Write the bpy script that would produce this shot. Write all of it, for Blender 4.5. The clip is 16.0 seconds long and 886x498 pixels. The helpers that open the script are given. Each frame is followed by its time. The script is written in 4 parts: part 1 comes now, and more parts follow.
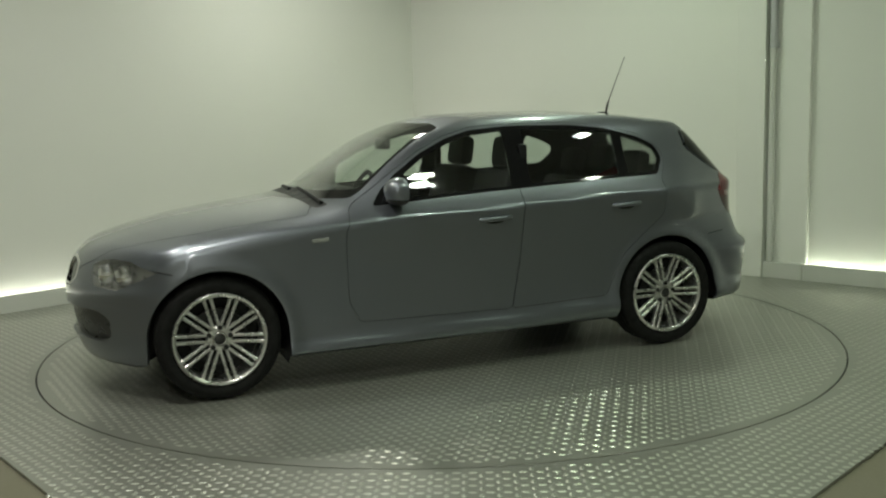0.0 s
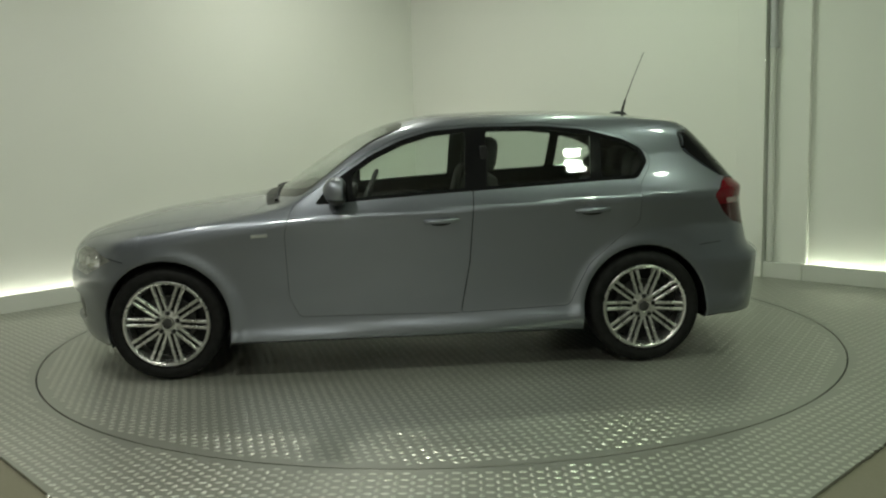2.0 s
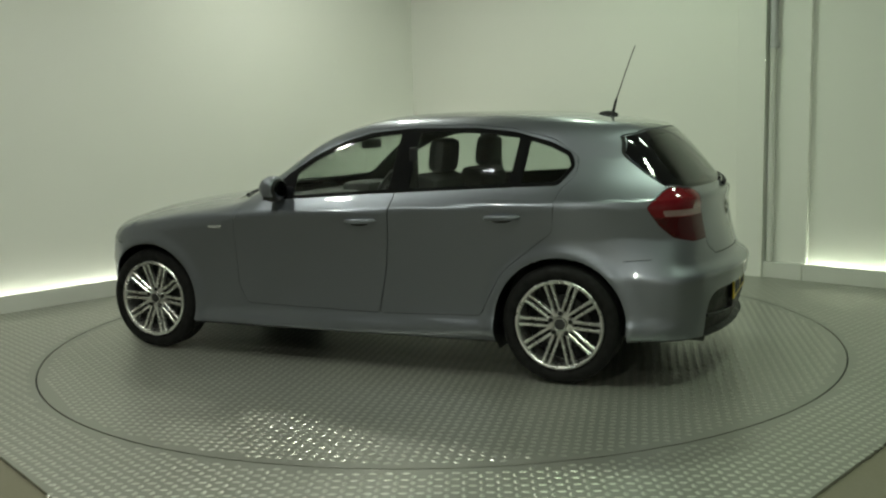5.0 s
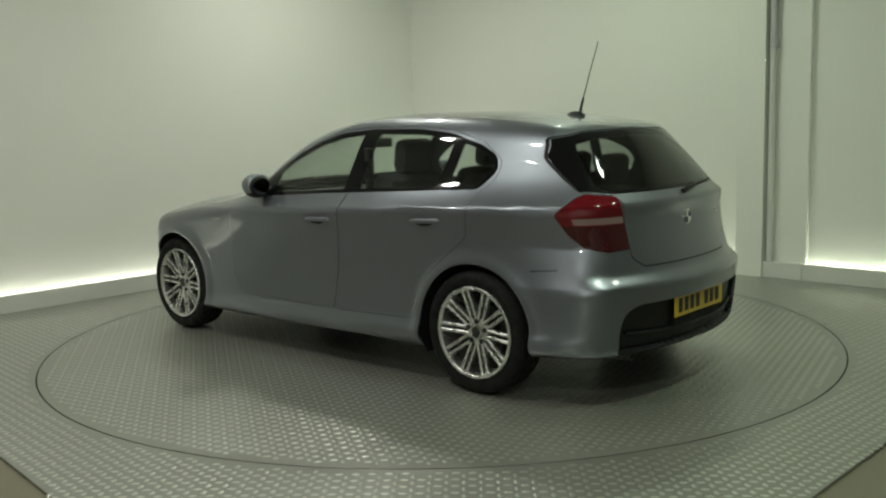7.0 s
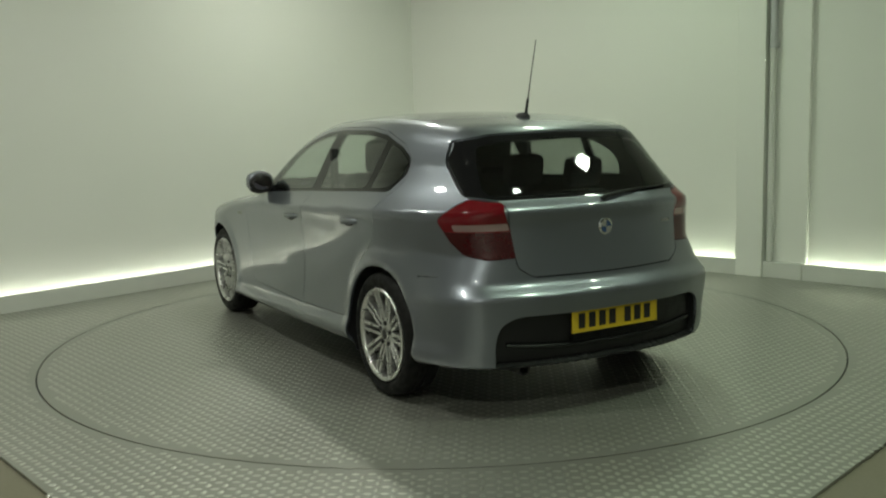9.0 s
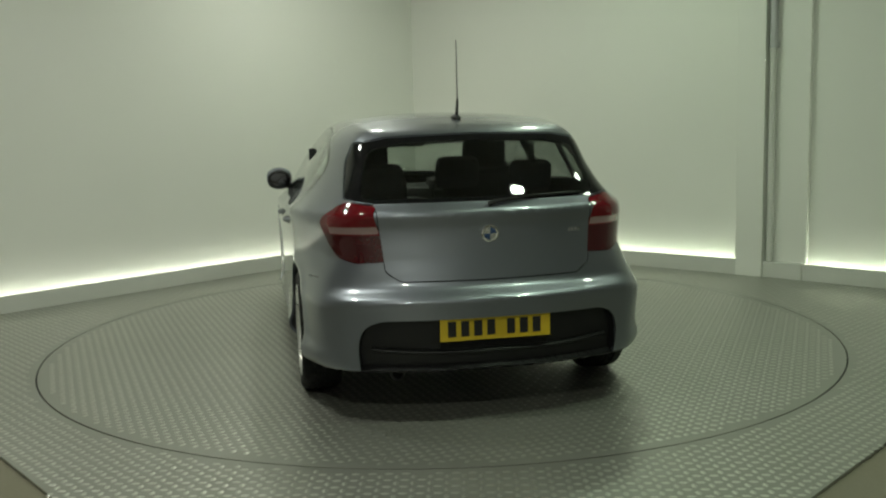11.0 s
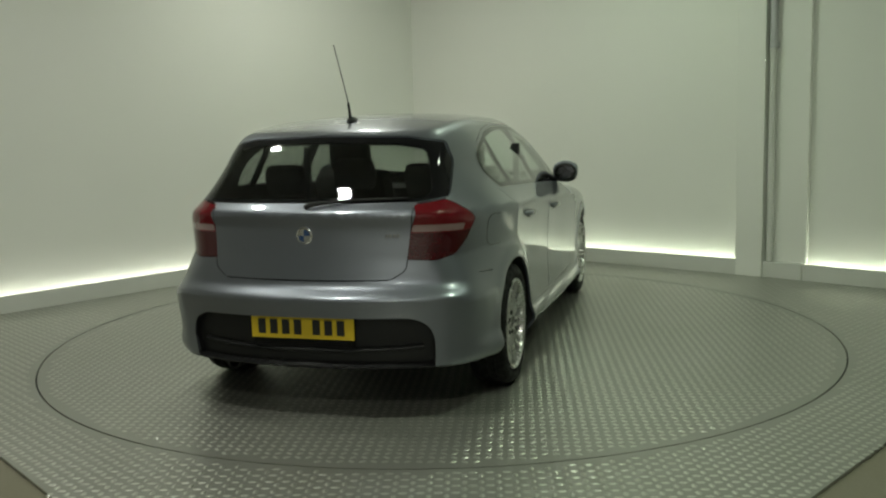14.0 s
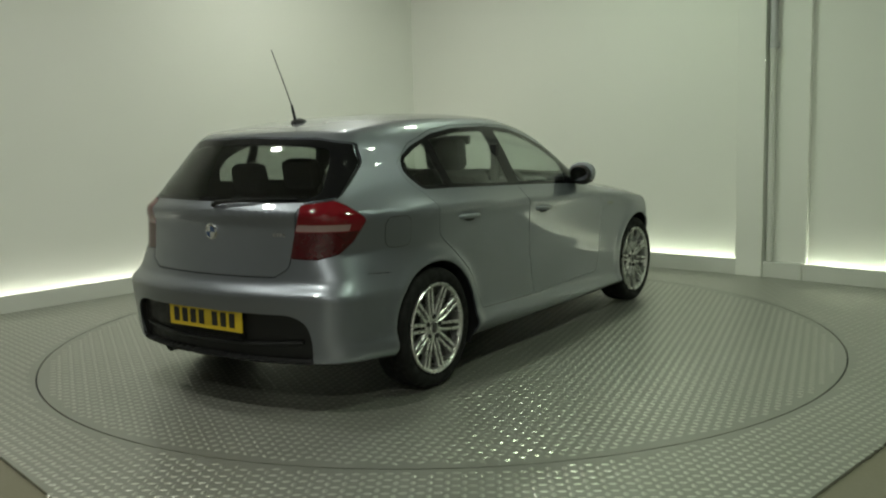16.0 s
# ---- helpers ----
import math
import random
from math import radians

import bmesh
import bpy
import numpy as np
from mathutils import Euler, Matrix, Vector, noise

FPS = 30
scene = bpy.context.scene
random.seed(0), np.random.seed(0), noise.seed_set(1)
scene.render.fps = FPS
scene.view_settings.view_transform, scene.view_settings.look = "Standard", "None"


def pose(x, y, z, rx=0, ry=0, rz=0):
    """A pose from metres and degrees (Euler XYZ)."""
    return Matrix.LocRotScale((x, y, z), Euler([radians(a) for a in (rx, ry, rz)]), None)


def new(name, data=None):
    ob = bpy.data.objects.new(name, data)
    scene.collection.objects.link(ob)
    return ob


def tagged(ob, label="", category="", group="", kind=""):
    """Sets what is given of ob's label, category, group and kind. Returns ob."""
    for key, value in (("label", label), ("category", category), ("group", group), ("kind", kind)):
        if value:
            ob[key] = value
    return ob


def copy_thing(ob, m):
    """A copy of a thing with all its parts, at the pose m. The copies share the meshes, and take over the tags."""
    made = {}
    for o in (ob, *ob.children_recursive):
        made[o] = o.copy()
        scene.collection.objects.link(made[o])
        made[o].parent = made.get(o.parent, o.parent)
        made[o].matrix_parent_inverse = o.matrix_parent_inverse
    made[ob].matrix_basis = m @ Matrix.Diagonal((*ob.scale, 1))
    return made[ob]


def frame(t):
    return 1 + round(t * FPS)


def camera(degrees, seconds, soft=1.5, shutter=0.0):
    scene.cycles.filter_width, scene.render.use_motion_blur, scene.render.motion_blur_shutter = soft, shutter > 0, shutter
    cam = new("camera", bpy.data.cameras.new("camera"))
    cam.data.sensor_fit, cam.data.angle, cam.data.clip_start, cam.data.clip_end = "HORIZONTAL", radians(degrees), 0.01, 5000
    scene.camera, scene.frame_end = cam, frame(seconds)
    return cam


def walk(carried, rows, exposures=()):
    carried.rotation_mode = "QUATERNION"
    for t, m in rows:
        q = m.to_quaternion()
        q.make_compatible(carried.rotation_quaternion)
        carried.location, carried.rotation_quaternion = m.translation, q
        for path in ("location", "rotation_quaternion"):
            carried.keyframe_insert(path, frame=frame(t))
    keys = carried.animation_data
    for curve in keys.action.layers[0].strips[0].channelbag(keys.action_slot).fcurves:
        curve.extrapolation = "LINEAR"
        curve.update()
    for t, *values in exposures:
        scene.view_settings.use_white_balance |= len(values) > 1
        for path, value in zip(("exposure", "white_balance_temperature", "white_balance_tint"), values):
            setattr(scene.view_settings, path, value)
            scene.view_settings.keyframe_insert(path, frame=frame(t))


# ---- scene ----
cam = camera(50.86, 16.0, soft=2.2)
EYE = pose(0.0, -6.07, 1.384, 82.177, 0, -0.2235) @ pose(0, 0, 0, 0, 0, -1.4913)
walk(cam, [(0.0, EYE), (16.0, EYE)], exposures=[(0.0, 0.0, 6500, 10.5), (1.5, 0.0, 6500, 10.0), (3.0, 0.0, 6500, 6.0), (4.0, 0.0, 6500, 5.0), (6.5, -0.06, 6500, 10.5), (7.5, -0.05, 6500, 11.0), (9.0, -0.06, 6500, 7.0), (11.5, -0.20, 6500, 7.0), (13.5, -0.22, 6500, 9.0), (15.0, -0.16, 6500, 10.0), (16.0, -0.08, 6500, 9.0)])

# ---- world and lamps ----
world = bpy.data.worlds.new("world")
scene.world = world
world.use_nodes = True
world.node_tree.nodes["Background"].inputs[0].default_value = (0.05, 0.055, 0.05, 1)
world.node_tree.nodes["Background"].inputs[1].default_value = 0.3
CEILING = 3.6
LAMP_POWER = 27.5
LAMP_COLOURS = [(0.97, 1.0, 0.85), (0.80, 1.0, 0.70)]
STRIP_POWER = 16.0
# square lamps under the ceiling: four from glass highlights, then three added as fill
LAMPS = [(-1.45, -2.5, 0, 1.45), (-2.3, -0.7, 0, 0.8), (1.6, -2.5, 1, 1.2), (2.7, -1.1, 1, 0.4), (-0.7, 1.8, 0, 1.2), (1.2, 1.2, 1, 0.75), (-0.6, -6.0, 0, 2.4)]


# ---- materials ----
def material(name, base, rough=0.5, metal=0.0, vary=0.1, scale=8.0, bump=0.0, bump_scale=200.0, coat=0.0, spec=0.5, fine=0.0):
    """A principled surface with variation at two scales and fine relief."""
    m = bpy.data.materials.new(name)
    m.use_nodes = True
    nt = m.node_tree
    b = nt.nodes["Principled BSDF"]
    b.inputs["Roughness"].default_value = rough
    b.inputs["Metallic"].default_value = metal
    b.inputs["Coat Weight"].default_value = coat
    b.inputs["Coat Roughness"].default_value = 0.025
    b.inputs["Specular IOR Level"].default_value = spec
    tc = nt.nodes.new("ShaderNodeTexCoord")
    n1 = nt.nodes.new("ShaderNodeTexNoise")
    n1.inputs["Scale"].default_value = scale
    n1.inputs["Detail"].default_value = 5
    nt.links.new(tc.outputs["Object"], n1.inputs["Vector"])
    n2 = nt.nodes.new("ShaderNodeTexNoise")
    n2.inputs["Scale"].default_value = bump_scale
    n2.inputs["Detail"].default_value = 3
    nt.links.new(tc.outputs["Object"], n2.inputs["Vector"])
    mix = nt.nodes.new("ShaderNodeMix")
    mix.data_type = "RGBA"
    mix.inputs["A"].default_value = (*[c * (1 - vary) for c in base], 1)
    mix.inputs["B"].default_value = (*[min(1, c * (1 + vary)) for c in base], 1)
    add = nt.nodes.new("ShaderNodeMath")
    add.operation = "MULTIPLY_ADD"
    add.inputs[1].default_value = fine
    nt.links.new(n2.outputs["Fac"], add.inputs[0])
    nt.links.new(n1.outputs["Fac"], add.inputs[2])
    nt.links.new(add.outputs[0], mix.inputs["Factor"])
    nt.links.new(mix.outputs["Result"], b.inputs["Base Color"])
    rr = nt.nodes.new("ShaderNodeMapRange")
    rr.inputs["From Min"].default_value, rr.inputs["From Max"].default_value = 0.3, 0.7
    rr.inputs["To Min"].default_value, rr.inputs["To Max"].default_value = rough * (1 - vary), min(1, rough * (1 + vary))
    nt.links.new(n1.outputs["Fac"], rr.inputs["Value"])
    nt.links.new(rr.outputs["Result"], b.inputs["Roughness"])
    if bump:
        bp = nt.nodes.new("ShaderNodeBump")
        bp.inputs["Strength"].default_value = bump
        bp.inputs["Distance"].default_value = 0.002
        nt.links.new(n2.outputs["Fac"], bp.inputs["Height"])
        nt.links.new(bp.outputs["Normal"], b.inputs["Normal"])
    return m


def glass_material(name, tint, rough=0.0):
    m = bpy.data.materials.new(name)
    m.use_nodes = True
    b = m.node_tree.nodes["Principled BSDF"]
    b.inputs["Base Color"].default_value = (*tint, 1)
    b.inputs["Transmission Weight"].default_value = 1.0
    b.inputs["Roughness"].default_value = rough
    b.inputs["IOR"].default_value = 1.48
    return m


def glow_material(name, colour, strength):
    m = bpy.data.materials.new(name)
    m.use_nodes = True
    b = m.node_tree.nodes["Principled BSDF"]
    b.inputs["Base Color"].default_value = (0.8, 0.8, 0.8, 1)
    b.inputs["Emission Color"].default_value = (*colour, 1)
    b.inputs["Emission Strength"].default_value = strength
    return m


PAINT = material("silver_blue_metallic_paint", (0.186, 0.200, 0.233), 0.40, 0.86, 0.05, 3.0, 0.0, 900, 1.0, fine=0.3)
GLASS = glass_material("window_glass", (0.80, 0.86, 0.82))
GLASS_DARK = glass_material("privacy_glass", (0.46, 0.49, 0.47))
BLACK = material("black_plastic", (0.010, 0.010, 0.011), 0.45, 0, 0.2, 20, 0.1, 600, spec=0.3)
GLOSS_BLACK = material("gloss_black_trim", (0.005, 0.005, 0.006), 0.06, 0, 0.1, 10, spec=0.4)
BLACK_SATIN = material("satin_black_plastic", (0.035, 0.036, 0.038), 0.3, 0, 0.2, 20, 0.05, 600)
RUBBER = material("tyre_rubber", (0.007, 0.007, 0.007), 0.75, 0, 0.3, 25, 0.3, 400, spec=0.22)
ALLOY = material("silver_alloy", (0.62, 0.62, 0.61), 0.28, 0.9, 0.06, 12, 0.03, 600)
CHROME = material("chrome", (0.75, 0.75, 0.75), 0.08, 1.0, 0.03, 10)
# mirror colour near black, a dark reflection put into the base
MIRROR = material("dark_reflection_mirror", (0.10, 0.10, 0.11), 0.05, 1.0, 0.05, 10)
DARK_METAL = material("dark_brake_metal", (0.06, 0.06, 0.06), 0.45, 0.8, 0.3, 30)
RED_LENS = material("red_lens", (0.11, 0.004, 0.008), 0.05, 0, 0.15, 30, 0.0, 200, 0.2)
RED_DEEP = material("deep_red_lens", (0.042, 0.003, 0.005), 0.05, 0, 0.15, 30, 0.0, 200, 0.2)
CLEAR_LENS = glass_material("clear_lens", (0.95, 0.96, 0.95))
FABRIC = material("dark_seat_fabric", (0.010, 0.010, 0.011), 0.85, 0, 0.25, 30, 0.4, 500)
LINING = material("dark_cabin_lining", (0.018, 0.018, 0.019), 0.8, 0, 0.2, 12, 0.2, 300)
YELLOW = material("yellow_reflective_plate", (0.62, 0.44, 0.02), 0.4, 0, 0.06, 20)
SMOKED = material("smoked_pink_lens", (0.22, 0.15, 0.145), 0.15, 0, 0.1, 30, 0.0, 200, 0.8)
REPEATER = material("grey_clear_lens", (0.30, 0.31, 0.30), 0.15, 0.2, 0.1, 30, 0.0, 200, 0.6)
HOUSING = material("grey_lamp_housing", (0.32, 0.32, 0.31), 0.3, 0.6, 0.2, 40)
AERIAL_GREY = material("grey_aerial_whip", (0.05, 0.05, 0.05), 0.4, 0.3, 0.1, 30)
INK = material("black_ink", (0.01, 0.01, 0.01), 0.5, 0, 0.1, 30)
WHITE_PLASTIC = material("white_plastic", (0.75, 0.75, 0.72), 0.4, 0, 0.05, 10)
BLUE = material("blue_enamel", (0.03, 0.06, 0.14), 0.2, 0, 0.05, 10)
WALL_PAINT = material("white_wall_paint", (0.70, 0.71, 0.66), 0.7, 0, 0.035, 0.7, 0.08, 260, fine=0.15)
SKIRT_PAINT = material("grey_white_skirting_paint", (0.55, 0.56, 0.52), 0.55, 0, 0.06, 2.0, 0.08, 200)
# walls behind the camera, unseen, made pale to brighten the car's reflections
BACK_PAINT = material("unseen_wall_tone", (0.72, 0.72, 0.70), 0.8, 0, 0.1, 1.0, 0.1, 200)
# unseen right wall, toned dimmer for what the car's flank reflects
DIM_SIDE_TONE = material("unseen_side_wall_tone", (0.45, 0.45, 0.43), 0.8, 0, 0.1, 1.0, 0.1, 200)
# ceiling out of view, greyed so the windows reflect it dimly
CEIL_PAINT = material("dim_ceiling_tone", (0.38, 0.38, 0.36), 0.85, 0, 0.08, 1.0, 0.1, 200)
PLATE_METAL = material("aluminium_tread_plate", (0.275, 0.278, 0.248), 0.34, 0.55, 0.16, 1.3, 0.12, 120, fine=0.3)
BAR_METAL = material("worn_tread_bars", (0.54, 0.55, 0.50), 0.34, 0.85, 0.12, 2.0, 0.1, 120)
CONCRETE = material("brown_concrete", (0.15, 0.14, 0.10), 0.8, 0, 0.25, 2.0, 0.4, 60, fine=0.4)
GAP_DARK = material("dark_gap", (0.01, 0.01, 0.01), 0.8, 0, 0.2, 10)
PIPE_GREY = material("grey_conduit", (0.42, 0.43, 0.43), 0.5, 0.2, 0.08, 6)
LED = glow_material("led_strip_glow", (1.0, 1.0, 0.90), STRIP_POWER)
LED_GREEN = glow_material("greenish_led_strip_glow", (0.92, 1.0, 0.82), STRIP_POWER * 1.25)
LAMP_GLOW = glow_material("flood_lamp_glow", (0.92, 0.92, 1.0), 16)


# ---- mesh helpers ----
def mesh_of(verts, faces, mat, smooth=False, name="mesh"):
    me = bpy.data.meshes.new(name)
    me.from_pydata([tuple(v) for v in verts], [], [tuple(f) for f in faces])
    for m in (mat if isinstance(mat, (list, tuple)) else [mat]):
        me.materials.append(m)
    if smooth:
        me.polygons.foreach_set("use_smooth", [True] * len(me.polygons))
    me.update()
    return me


def part(name, data, mat, parent, label="", smooth=False, m=None):
    """One mesh object under a thing or a part; data is a bmesh, a mesh or (verts, faces)."""
    if isinstance(data, bmesh.types.BMesh):
        me = bpy.data.meshes.new(name)
        bmesh.ops.recalc_face_normals(data, faces=data.faces)
        data.to_mesh(me)
        data.free()
        me.materials.append(mat)
        if smooth:
            me.polygons.foreach_set("use_smooth", [True] * len(me.polygons))
            me.set_sharp_from_angle(angle=radians(38))
    elif isinstance(data, tuple):
        me = mesh_of(data[0], data[1], mat, smooth, name)
        if smooth:
            me.set_sharp_from_angle(angle=radians(38))
    else:
        me = data
    ob = new(name, me)
    if parent is not None:
        ob.parent = parent
    if m is not None:
        ob.matrix_basis = m
    return tagged(ob, label) if label else ob


def box(bm, x0, x1, y0, y1, z0, z1, bevel=0.0, m=None):
    r = bmesh.ops.create_cube(bm, size=1)
    for v in r["verts"]:
        v.co = Vector((x0 + (v.co.x + 0.5) * (x1 - x0), y0 + (v.co.y + 0.5) * (y1 - y0), z0 + (v.co.z + 0.5) * (z1 - z0)))
    vs = r["verts"]
    if bevel:
        es = list({e for v in vs for e in v.link_edges})
        out = bmesh.ops.bevel(bm, geom=es, offset=bevel, segments=2, affect="EDGES", profile=0.5)
        vs = list({v for f in out["faces"] for v in f.verts} | {v for v in vs if v.is_valid})
    if m is not None:
        bmesh.ops.transform(bm, matrix=m, verts=vs)
    return bm


def boxed(*a, **k):
    return box(bmesh.new(), *a, **k)


def lathe(profile, n=48, close=False):
    """Turns (radius, y) points about the y axis."""
    verts, faces = [], []
    k = len(profile)
    for i in range(n):
        a = 2 * math.pi * i / n
        verts += [(r * math.cos(a), y, r * math.sin(a)) for r, y in profile]
    for i in range(n):
        j = (i + 1) % n
        for q in range(k if close else k - 1):
            w = (q + 1) % k
            faces.append((i * k + q, i * k + w, j * k + w, j * k + q))
    return verts, faces


def tube(points, radii, n=8, flat=1.0):
    """A capped tube along points."""
    verts, faces = [], []
    pts = [Vector(p) for p in points]
    if not isinstance(radii, (list, tuple)):
        radii = [radii] * len(pts)
    for i, p in enumerate(pts):
        d = (pts[min(i + 1, len(pts) - 1)] - pts[max(i - 1, 0)]).normalized()
        a = d.cross(Vector((0, 0, 1)) if abs(d.z) < 0.9 else Vector((1, 0, 0))).normalized()
        b = a.cross(d)
        for k in range(n):
            t = 2 * math.pi * k / n
            verts.append(p + radii[i] * (a * math.cos(t) + flat * b * math.sin(t)))
    for i in range(len(pts) - 1):
        for k in range(n):
            j = (k + 1) % n
            faces.append((i * n + k, i * n + j, (i + 1) * n + j, (i + 1) * n + k))
    faces.append(tuple(range(n))[::-1])
    faces.append(tuple(range((len(pts) - 1) * n, len(pts) * n)))
    return verts, faces


def ball(bm, c, r, seg=16):
    """An ellipsoid with the half-sizes r."""
    out = bmesh.ops.create_uvsphere(bm, u_segments=seg, v_segments=max(8, seg // 2), radius=1)
    for v in out["verts"]:
        v.co = Vector((c[0] + v.co.x * r[0], c[1] + v.co.y * r[1], c[2] + v.co.z * r[2]))
    return bm


# ---- room ----
CORNER = Vector((-0.242, 4.400))
LEFT_END = CORNER + Vector((-1.0, -1.0405)).normalized() * 9.0
POST_AT = Vector((2.66, 1.967))
RIGHT_DIR = Vector((1.0, -0.95)).normalized()
RIGHT_END = POST_AT + RIGHT_DIR * 4.6
BACK_LEFT = Vector((-6.6, -7.8))
BACK_RIGHT = Vector((6.3, -7.8))


def wall(name, a, b, mat, label, z0=0.0, thick=0.15):
    d = (b - a)
    n = Vector((-d.y, d.x)).normalized()
    ln = d.length
    bm = boxed(0, ln, 0, thick, z0, CEILING)
    ob = part(name, bm, mat, None, label)
    # the outer side lies away from the room's middle
    turn = math.degrees(math.atan2(d.y, d.x))
    if n.dot(-(a + b) / 2) > 0:
        raise ValueError(name)
    ob.matrix_basis = pose(a.x, a.y, 0, 0, 0, turn)
    return tagged(ob, label, "wall", kind="structure")


def skirting(name, a, b, label, s0=0.0, s1=None, glow=LED):
    """A low upstand before the wall that hides a strip of light, with the strip in its trough."""
    d = b - a
    ln = d.length
    s1 = ln if s1 is None else s1
    m = pose(a.x, a.y, 0, 0, 0, math.degrees(math.atan2(d.y, d.x)))
    bm = boxed(s0, s1, -0.115, -0.095, 0.0, 0.135, 0.003)
    box(bm, s0, s1, -0.095, 0.0, 0.0, 0.05)
    ob = part(name, bm, SKIRT_PAINT, None, m=m)
    tagged(ob, label, "skirting", kind="structure")
    led = part("light_strip", boxed(s0 + 0.02, s1 - 0.02, -0.036, -0.012, 0.052, 0.066), glow, None, m=m)
    tagged(led, "glowing white strip light hidden behind the skirting", "strip light", "strip lights along the walls")
    return ob


wall("wall_left", LEFT_END, CORNER, WALL_PAINT, "smooth white painted studio wall lit from below")
wall("wall_right", CORNER, POST_AT, WALL_PAINT, "smooth white painted studio wall lit from below")
wall("wall_far_right", POST_AT, RIGHT_END, WALL_PAINT, "smooth white painted studio wall beyond the post")
wall("wall_side_right", RIGHT_END, BACK_RIGHT, DIM_SIDE_TONE, "unseen grey side wall toned dimmer for car reflections")
wall("wall_back", BACK_RIGHT, BACK_LEFT, BACK_PAINT, "unseen pale grey wall toned to brighten car reflections")
wall("wall_side_left", BACK_LEFT, LEFT_END, BACK_PAINT, "unseen pale grey wall toned to brighten car reflections")
L1 = (CORNER - LEFT_END).length
L2 = (POST_AT - CORNER).length
L3 = (RIGHT_END - POST_AT).length
skirting("skirting_left", LEFT_END, CORNER, "low white skirting upstand along the wall", 0.0, L1 - 0.12)
skirting("skirting_right", CORNER, POST_AT, "low white skirting upstand along the wall", 0.12, L2 - 0.02, LED_GREEN)
skirting("skirting_far_right", POST_AT, RIGHT_END, "low white skirting upstand along the wall", 0.56, L3, LED_GREEN)

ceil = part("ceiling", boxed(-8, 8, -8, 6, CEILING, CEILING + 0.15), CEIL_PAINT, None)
tagged(ceil, "unseen ceiling toned grey for dim reflections", "ceiling", kind="structure")

# the post where two stretches of wall meet, with a conduit on it
POST_M = pose(POST_AT.x, POST_AT.y, 0, 0, 0, math.degrees(math.atan2(RIGHT_DIR.y, RIGHT_DIR.x)))
post = new("wall_post")
post.matrix_basis = POST_M
tagged(post, "white boxed wall post with a grey conduit", "post")
part("casing", boxed(-0.02, 0.215, -0.13, 0.0, 0.0, CEILING, 0.004), WALL_PAINT, post)
part("side_panel", boxed(0.215, 0.56, -0.05, 0.0, 0.0, CEILING, 0.004), WALL_PAINT, post)
part("base_block", boxed(0.218, 0.555, -0.115, -0.05, 0.0, 0.135, 0.003), SKIRT_PAINT, post)
part("conduit", tube([(0.265, -0.085, 0.14), (0.265, -0.085, CEILING)], 0.027, 14), SKIRT_PAINT, post, "pale painted round conduit", True)
part("conduit_sleeve", tube([(0.265, -0.085, 1.95), (0.265, -0.085, CEILING)], 0.031, 14), PIPE_GREY, post, "grey conduit sleeve", True)
part("conduit_cap", tube([(0.269, -0.083, 1.91), (0.269, -0.083, 1.96)], 0.040, 14), PIPE_GREY, post, "", True)


# ---- floor, platform and turntable ----
ground = part("floor", boxed(-8, 8, -8.2, 6, -0.20, -0.014), CONCRETE, None)
tagged(ground, "bare brown concrete floor", "floor", kind="structure")

RADIUS = 2.476
PLATFORM = [(-4.2, 0.40), (-0.242, 4.44), (2.68, 2.0), (4.45, 0.34), (0.18, -4.03), (-0.30, -4.03)]


def disc(r0, r1, z0, z1, n=180):
    verts, faces = [], []
    for i in range(n):
        a = 2 * math.pi * i / n
        c, s = math.cos(a), math.sin(a)
        verts += [(r0 * c, r0 * s, z1), (r1 * c, r1 * s, z1), (r1 * c, r1 * s, z0), (r0 * c, r0 * s, z0)]
    for i in range(n):
        j = (i + 1) % n
        for k in range(4):
            w = (k + 1) % 4
            faces.append((i * 4 + k, i * 4 + w, j * 4 + w, j * 4 + k))
    return verts, faces


def inside(poly, x, y):
    hit = False
    for i in range(len(poly)):
        (x0, y0), (x1, y1) = poly[i - 1], poly[i]
        if (y0 > y) != (y1 > y) and x < (x1 - x0) * (y - y0) / (y1 - y0) + x0:
            hit = not hit
    return hit


def platform_sheet():
    """The fixed plate floor: the outline with the round opening of the turntable."""
    n = 240
    verts, faces = [], []
    for i in range(n):
        a = 2 * math.pi * i / n
        d = Vector((math.cos(a), math.sin(a)))
        far = 9.0
        for k in range(len(PLATFORM)):
            p, q = Vector(PLATFORM[k - 1]), Vector(PLATFORM[k])
            e = q - p
            den = d.x * e.y - d.y * e.x
            if abs(den) > 1e-9:
                t = (p.x * e.y - p.y * e.x) / den
                s = (p.x * d.y - p.y * d.x) / den
                if t > 0 and -1e-6 <= s <= 1 + 1e-6:
                    far = min(far, t)
        r = RADIUS + 0.009
        far = max(far, r + 0.004)
        verts += [(r * d.x, r * d.y, 0), (far * d.x, far * d.y, 0), (far * d.x, far * d.y, -0.0139), (r * d.x, r * d.y, -0.0139)]
    for i in range(n):
        j = (i + 1) % n
        for k in range(4):
            w = (k + 1) % 4
            faces.append((i * 4 + k, i * 4 + w, j * 4 + w, j * 4 + k))
    return verts, faces


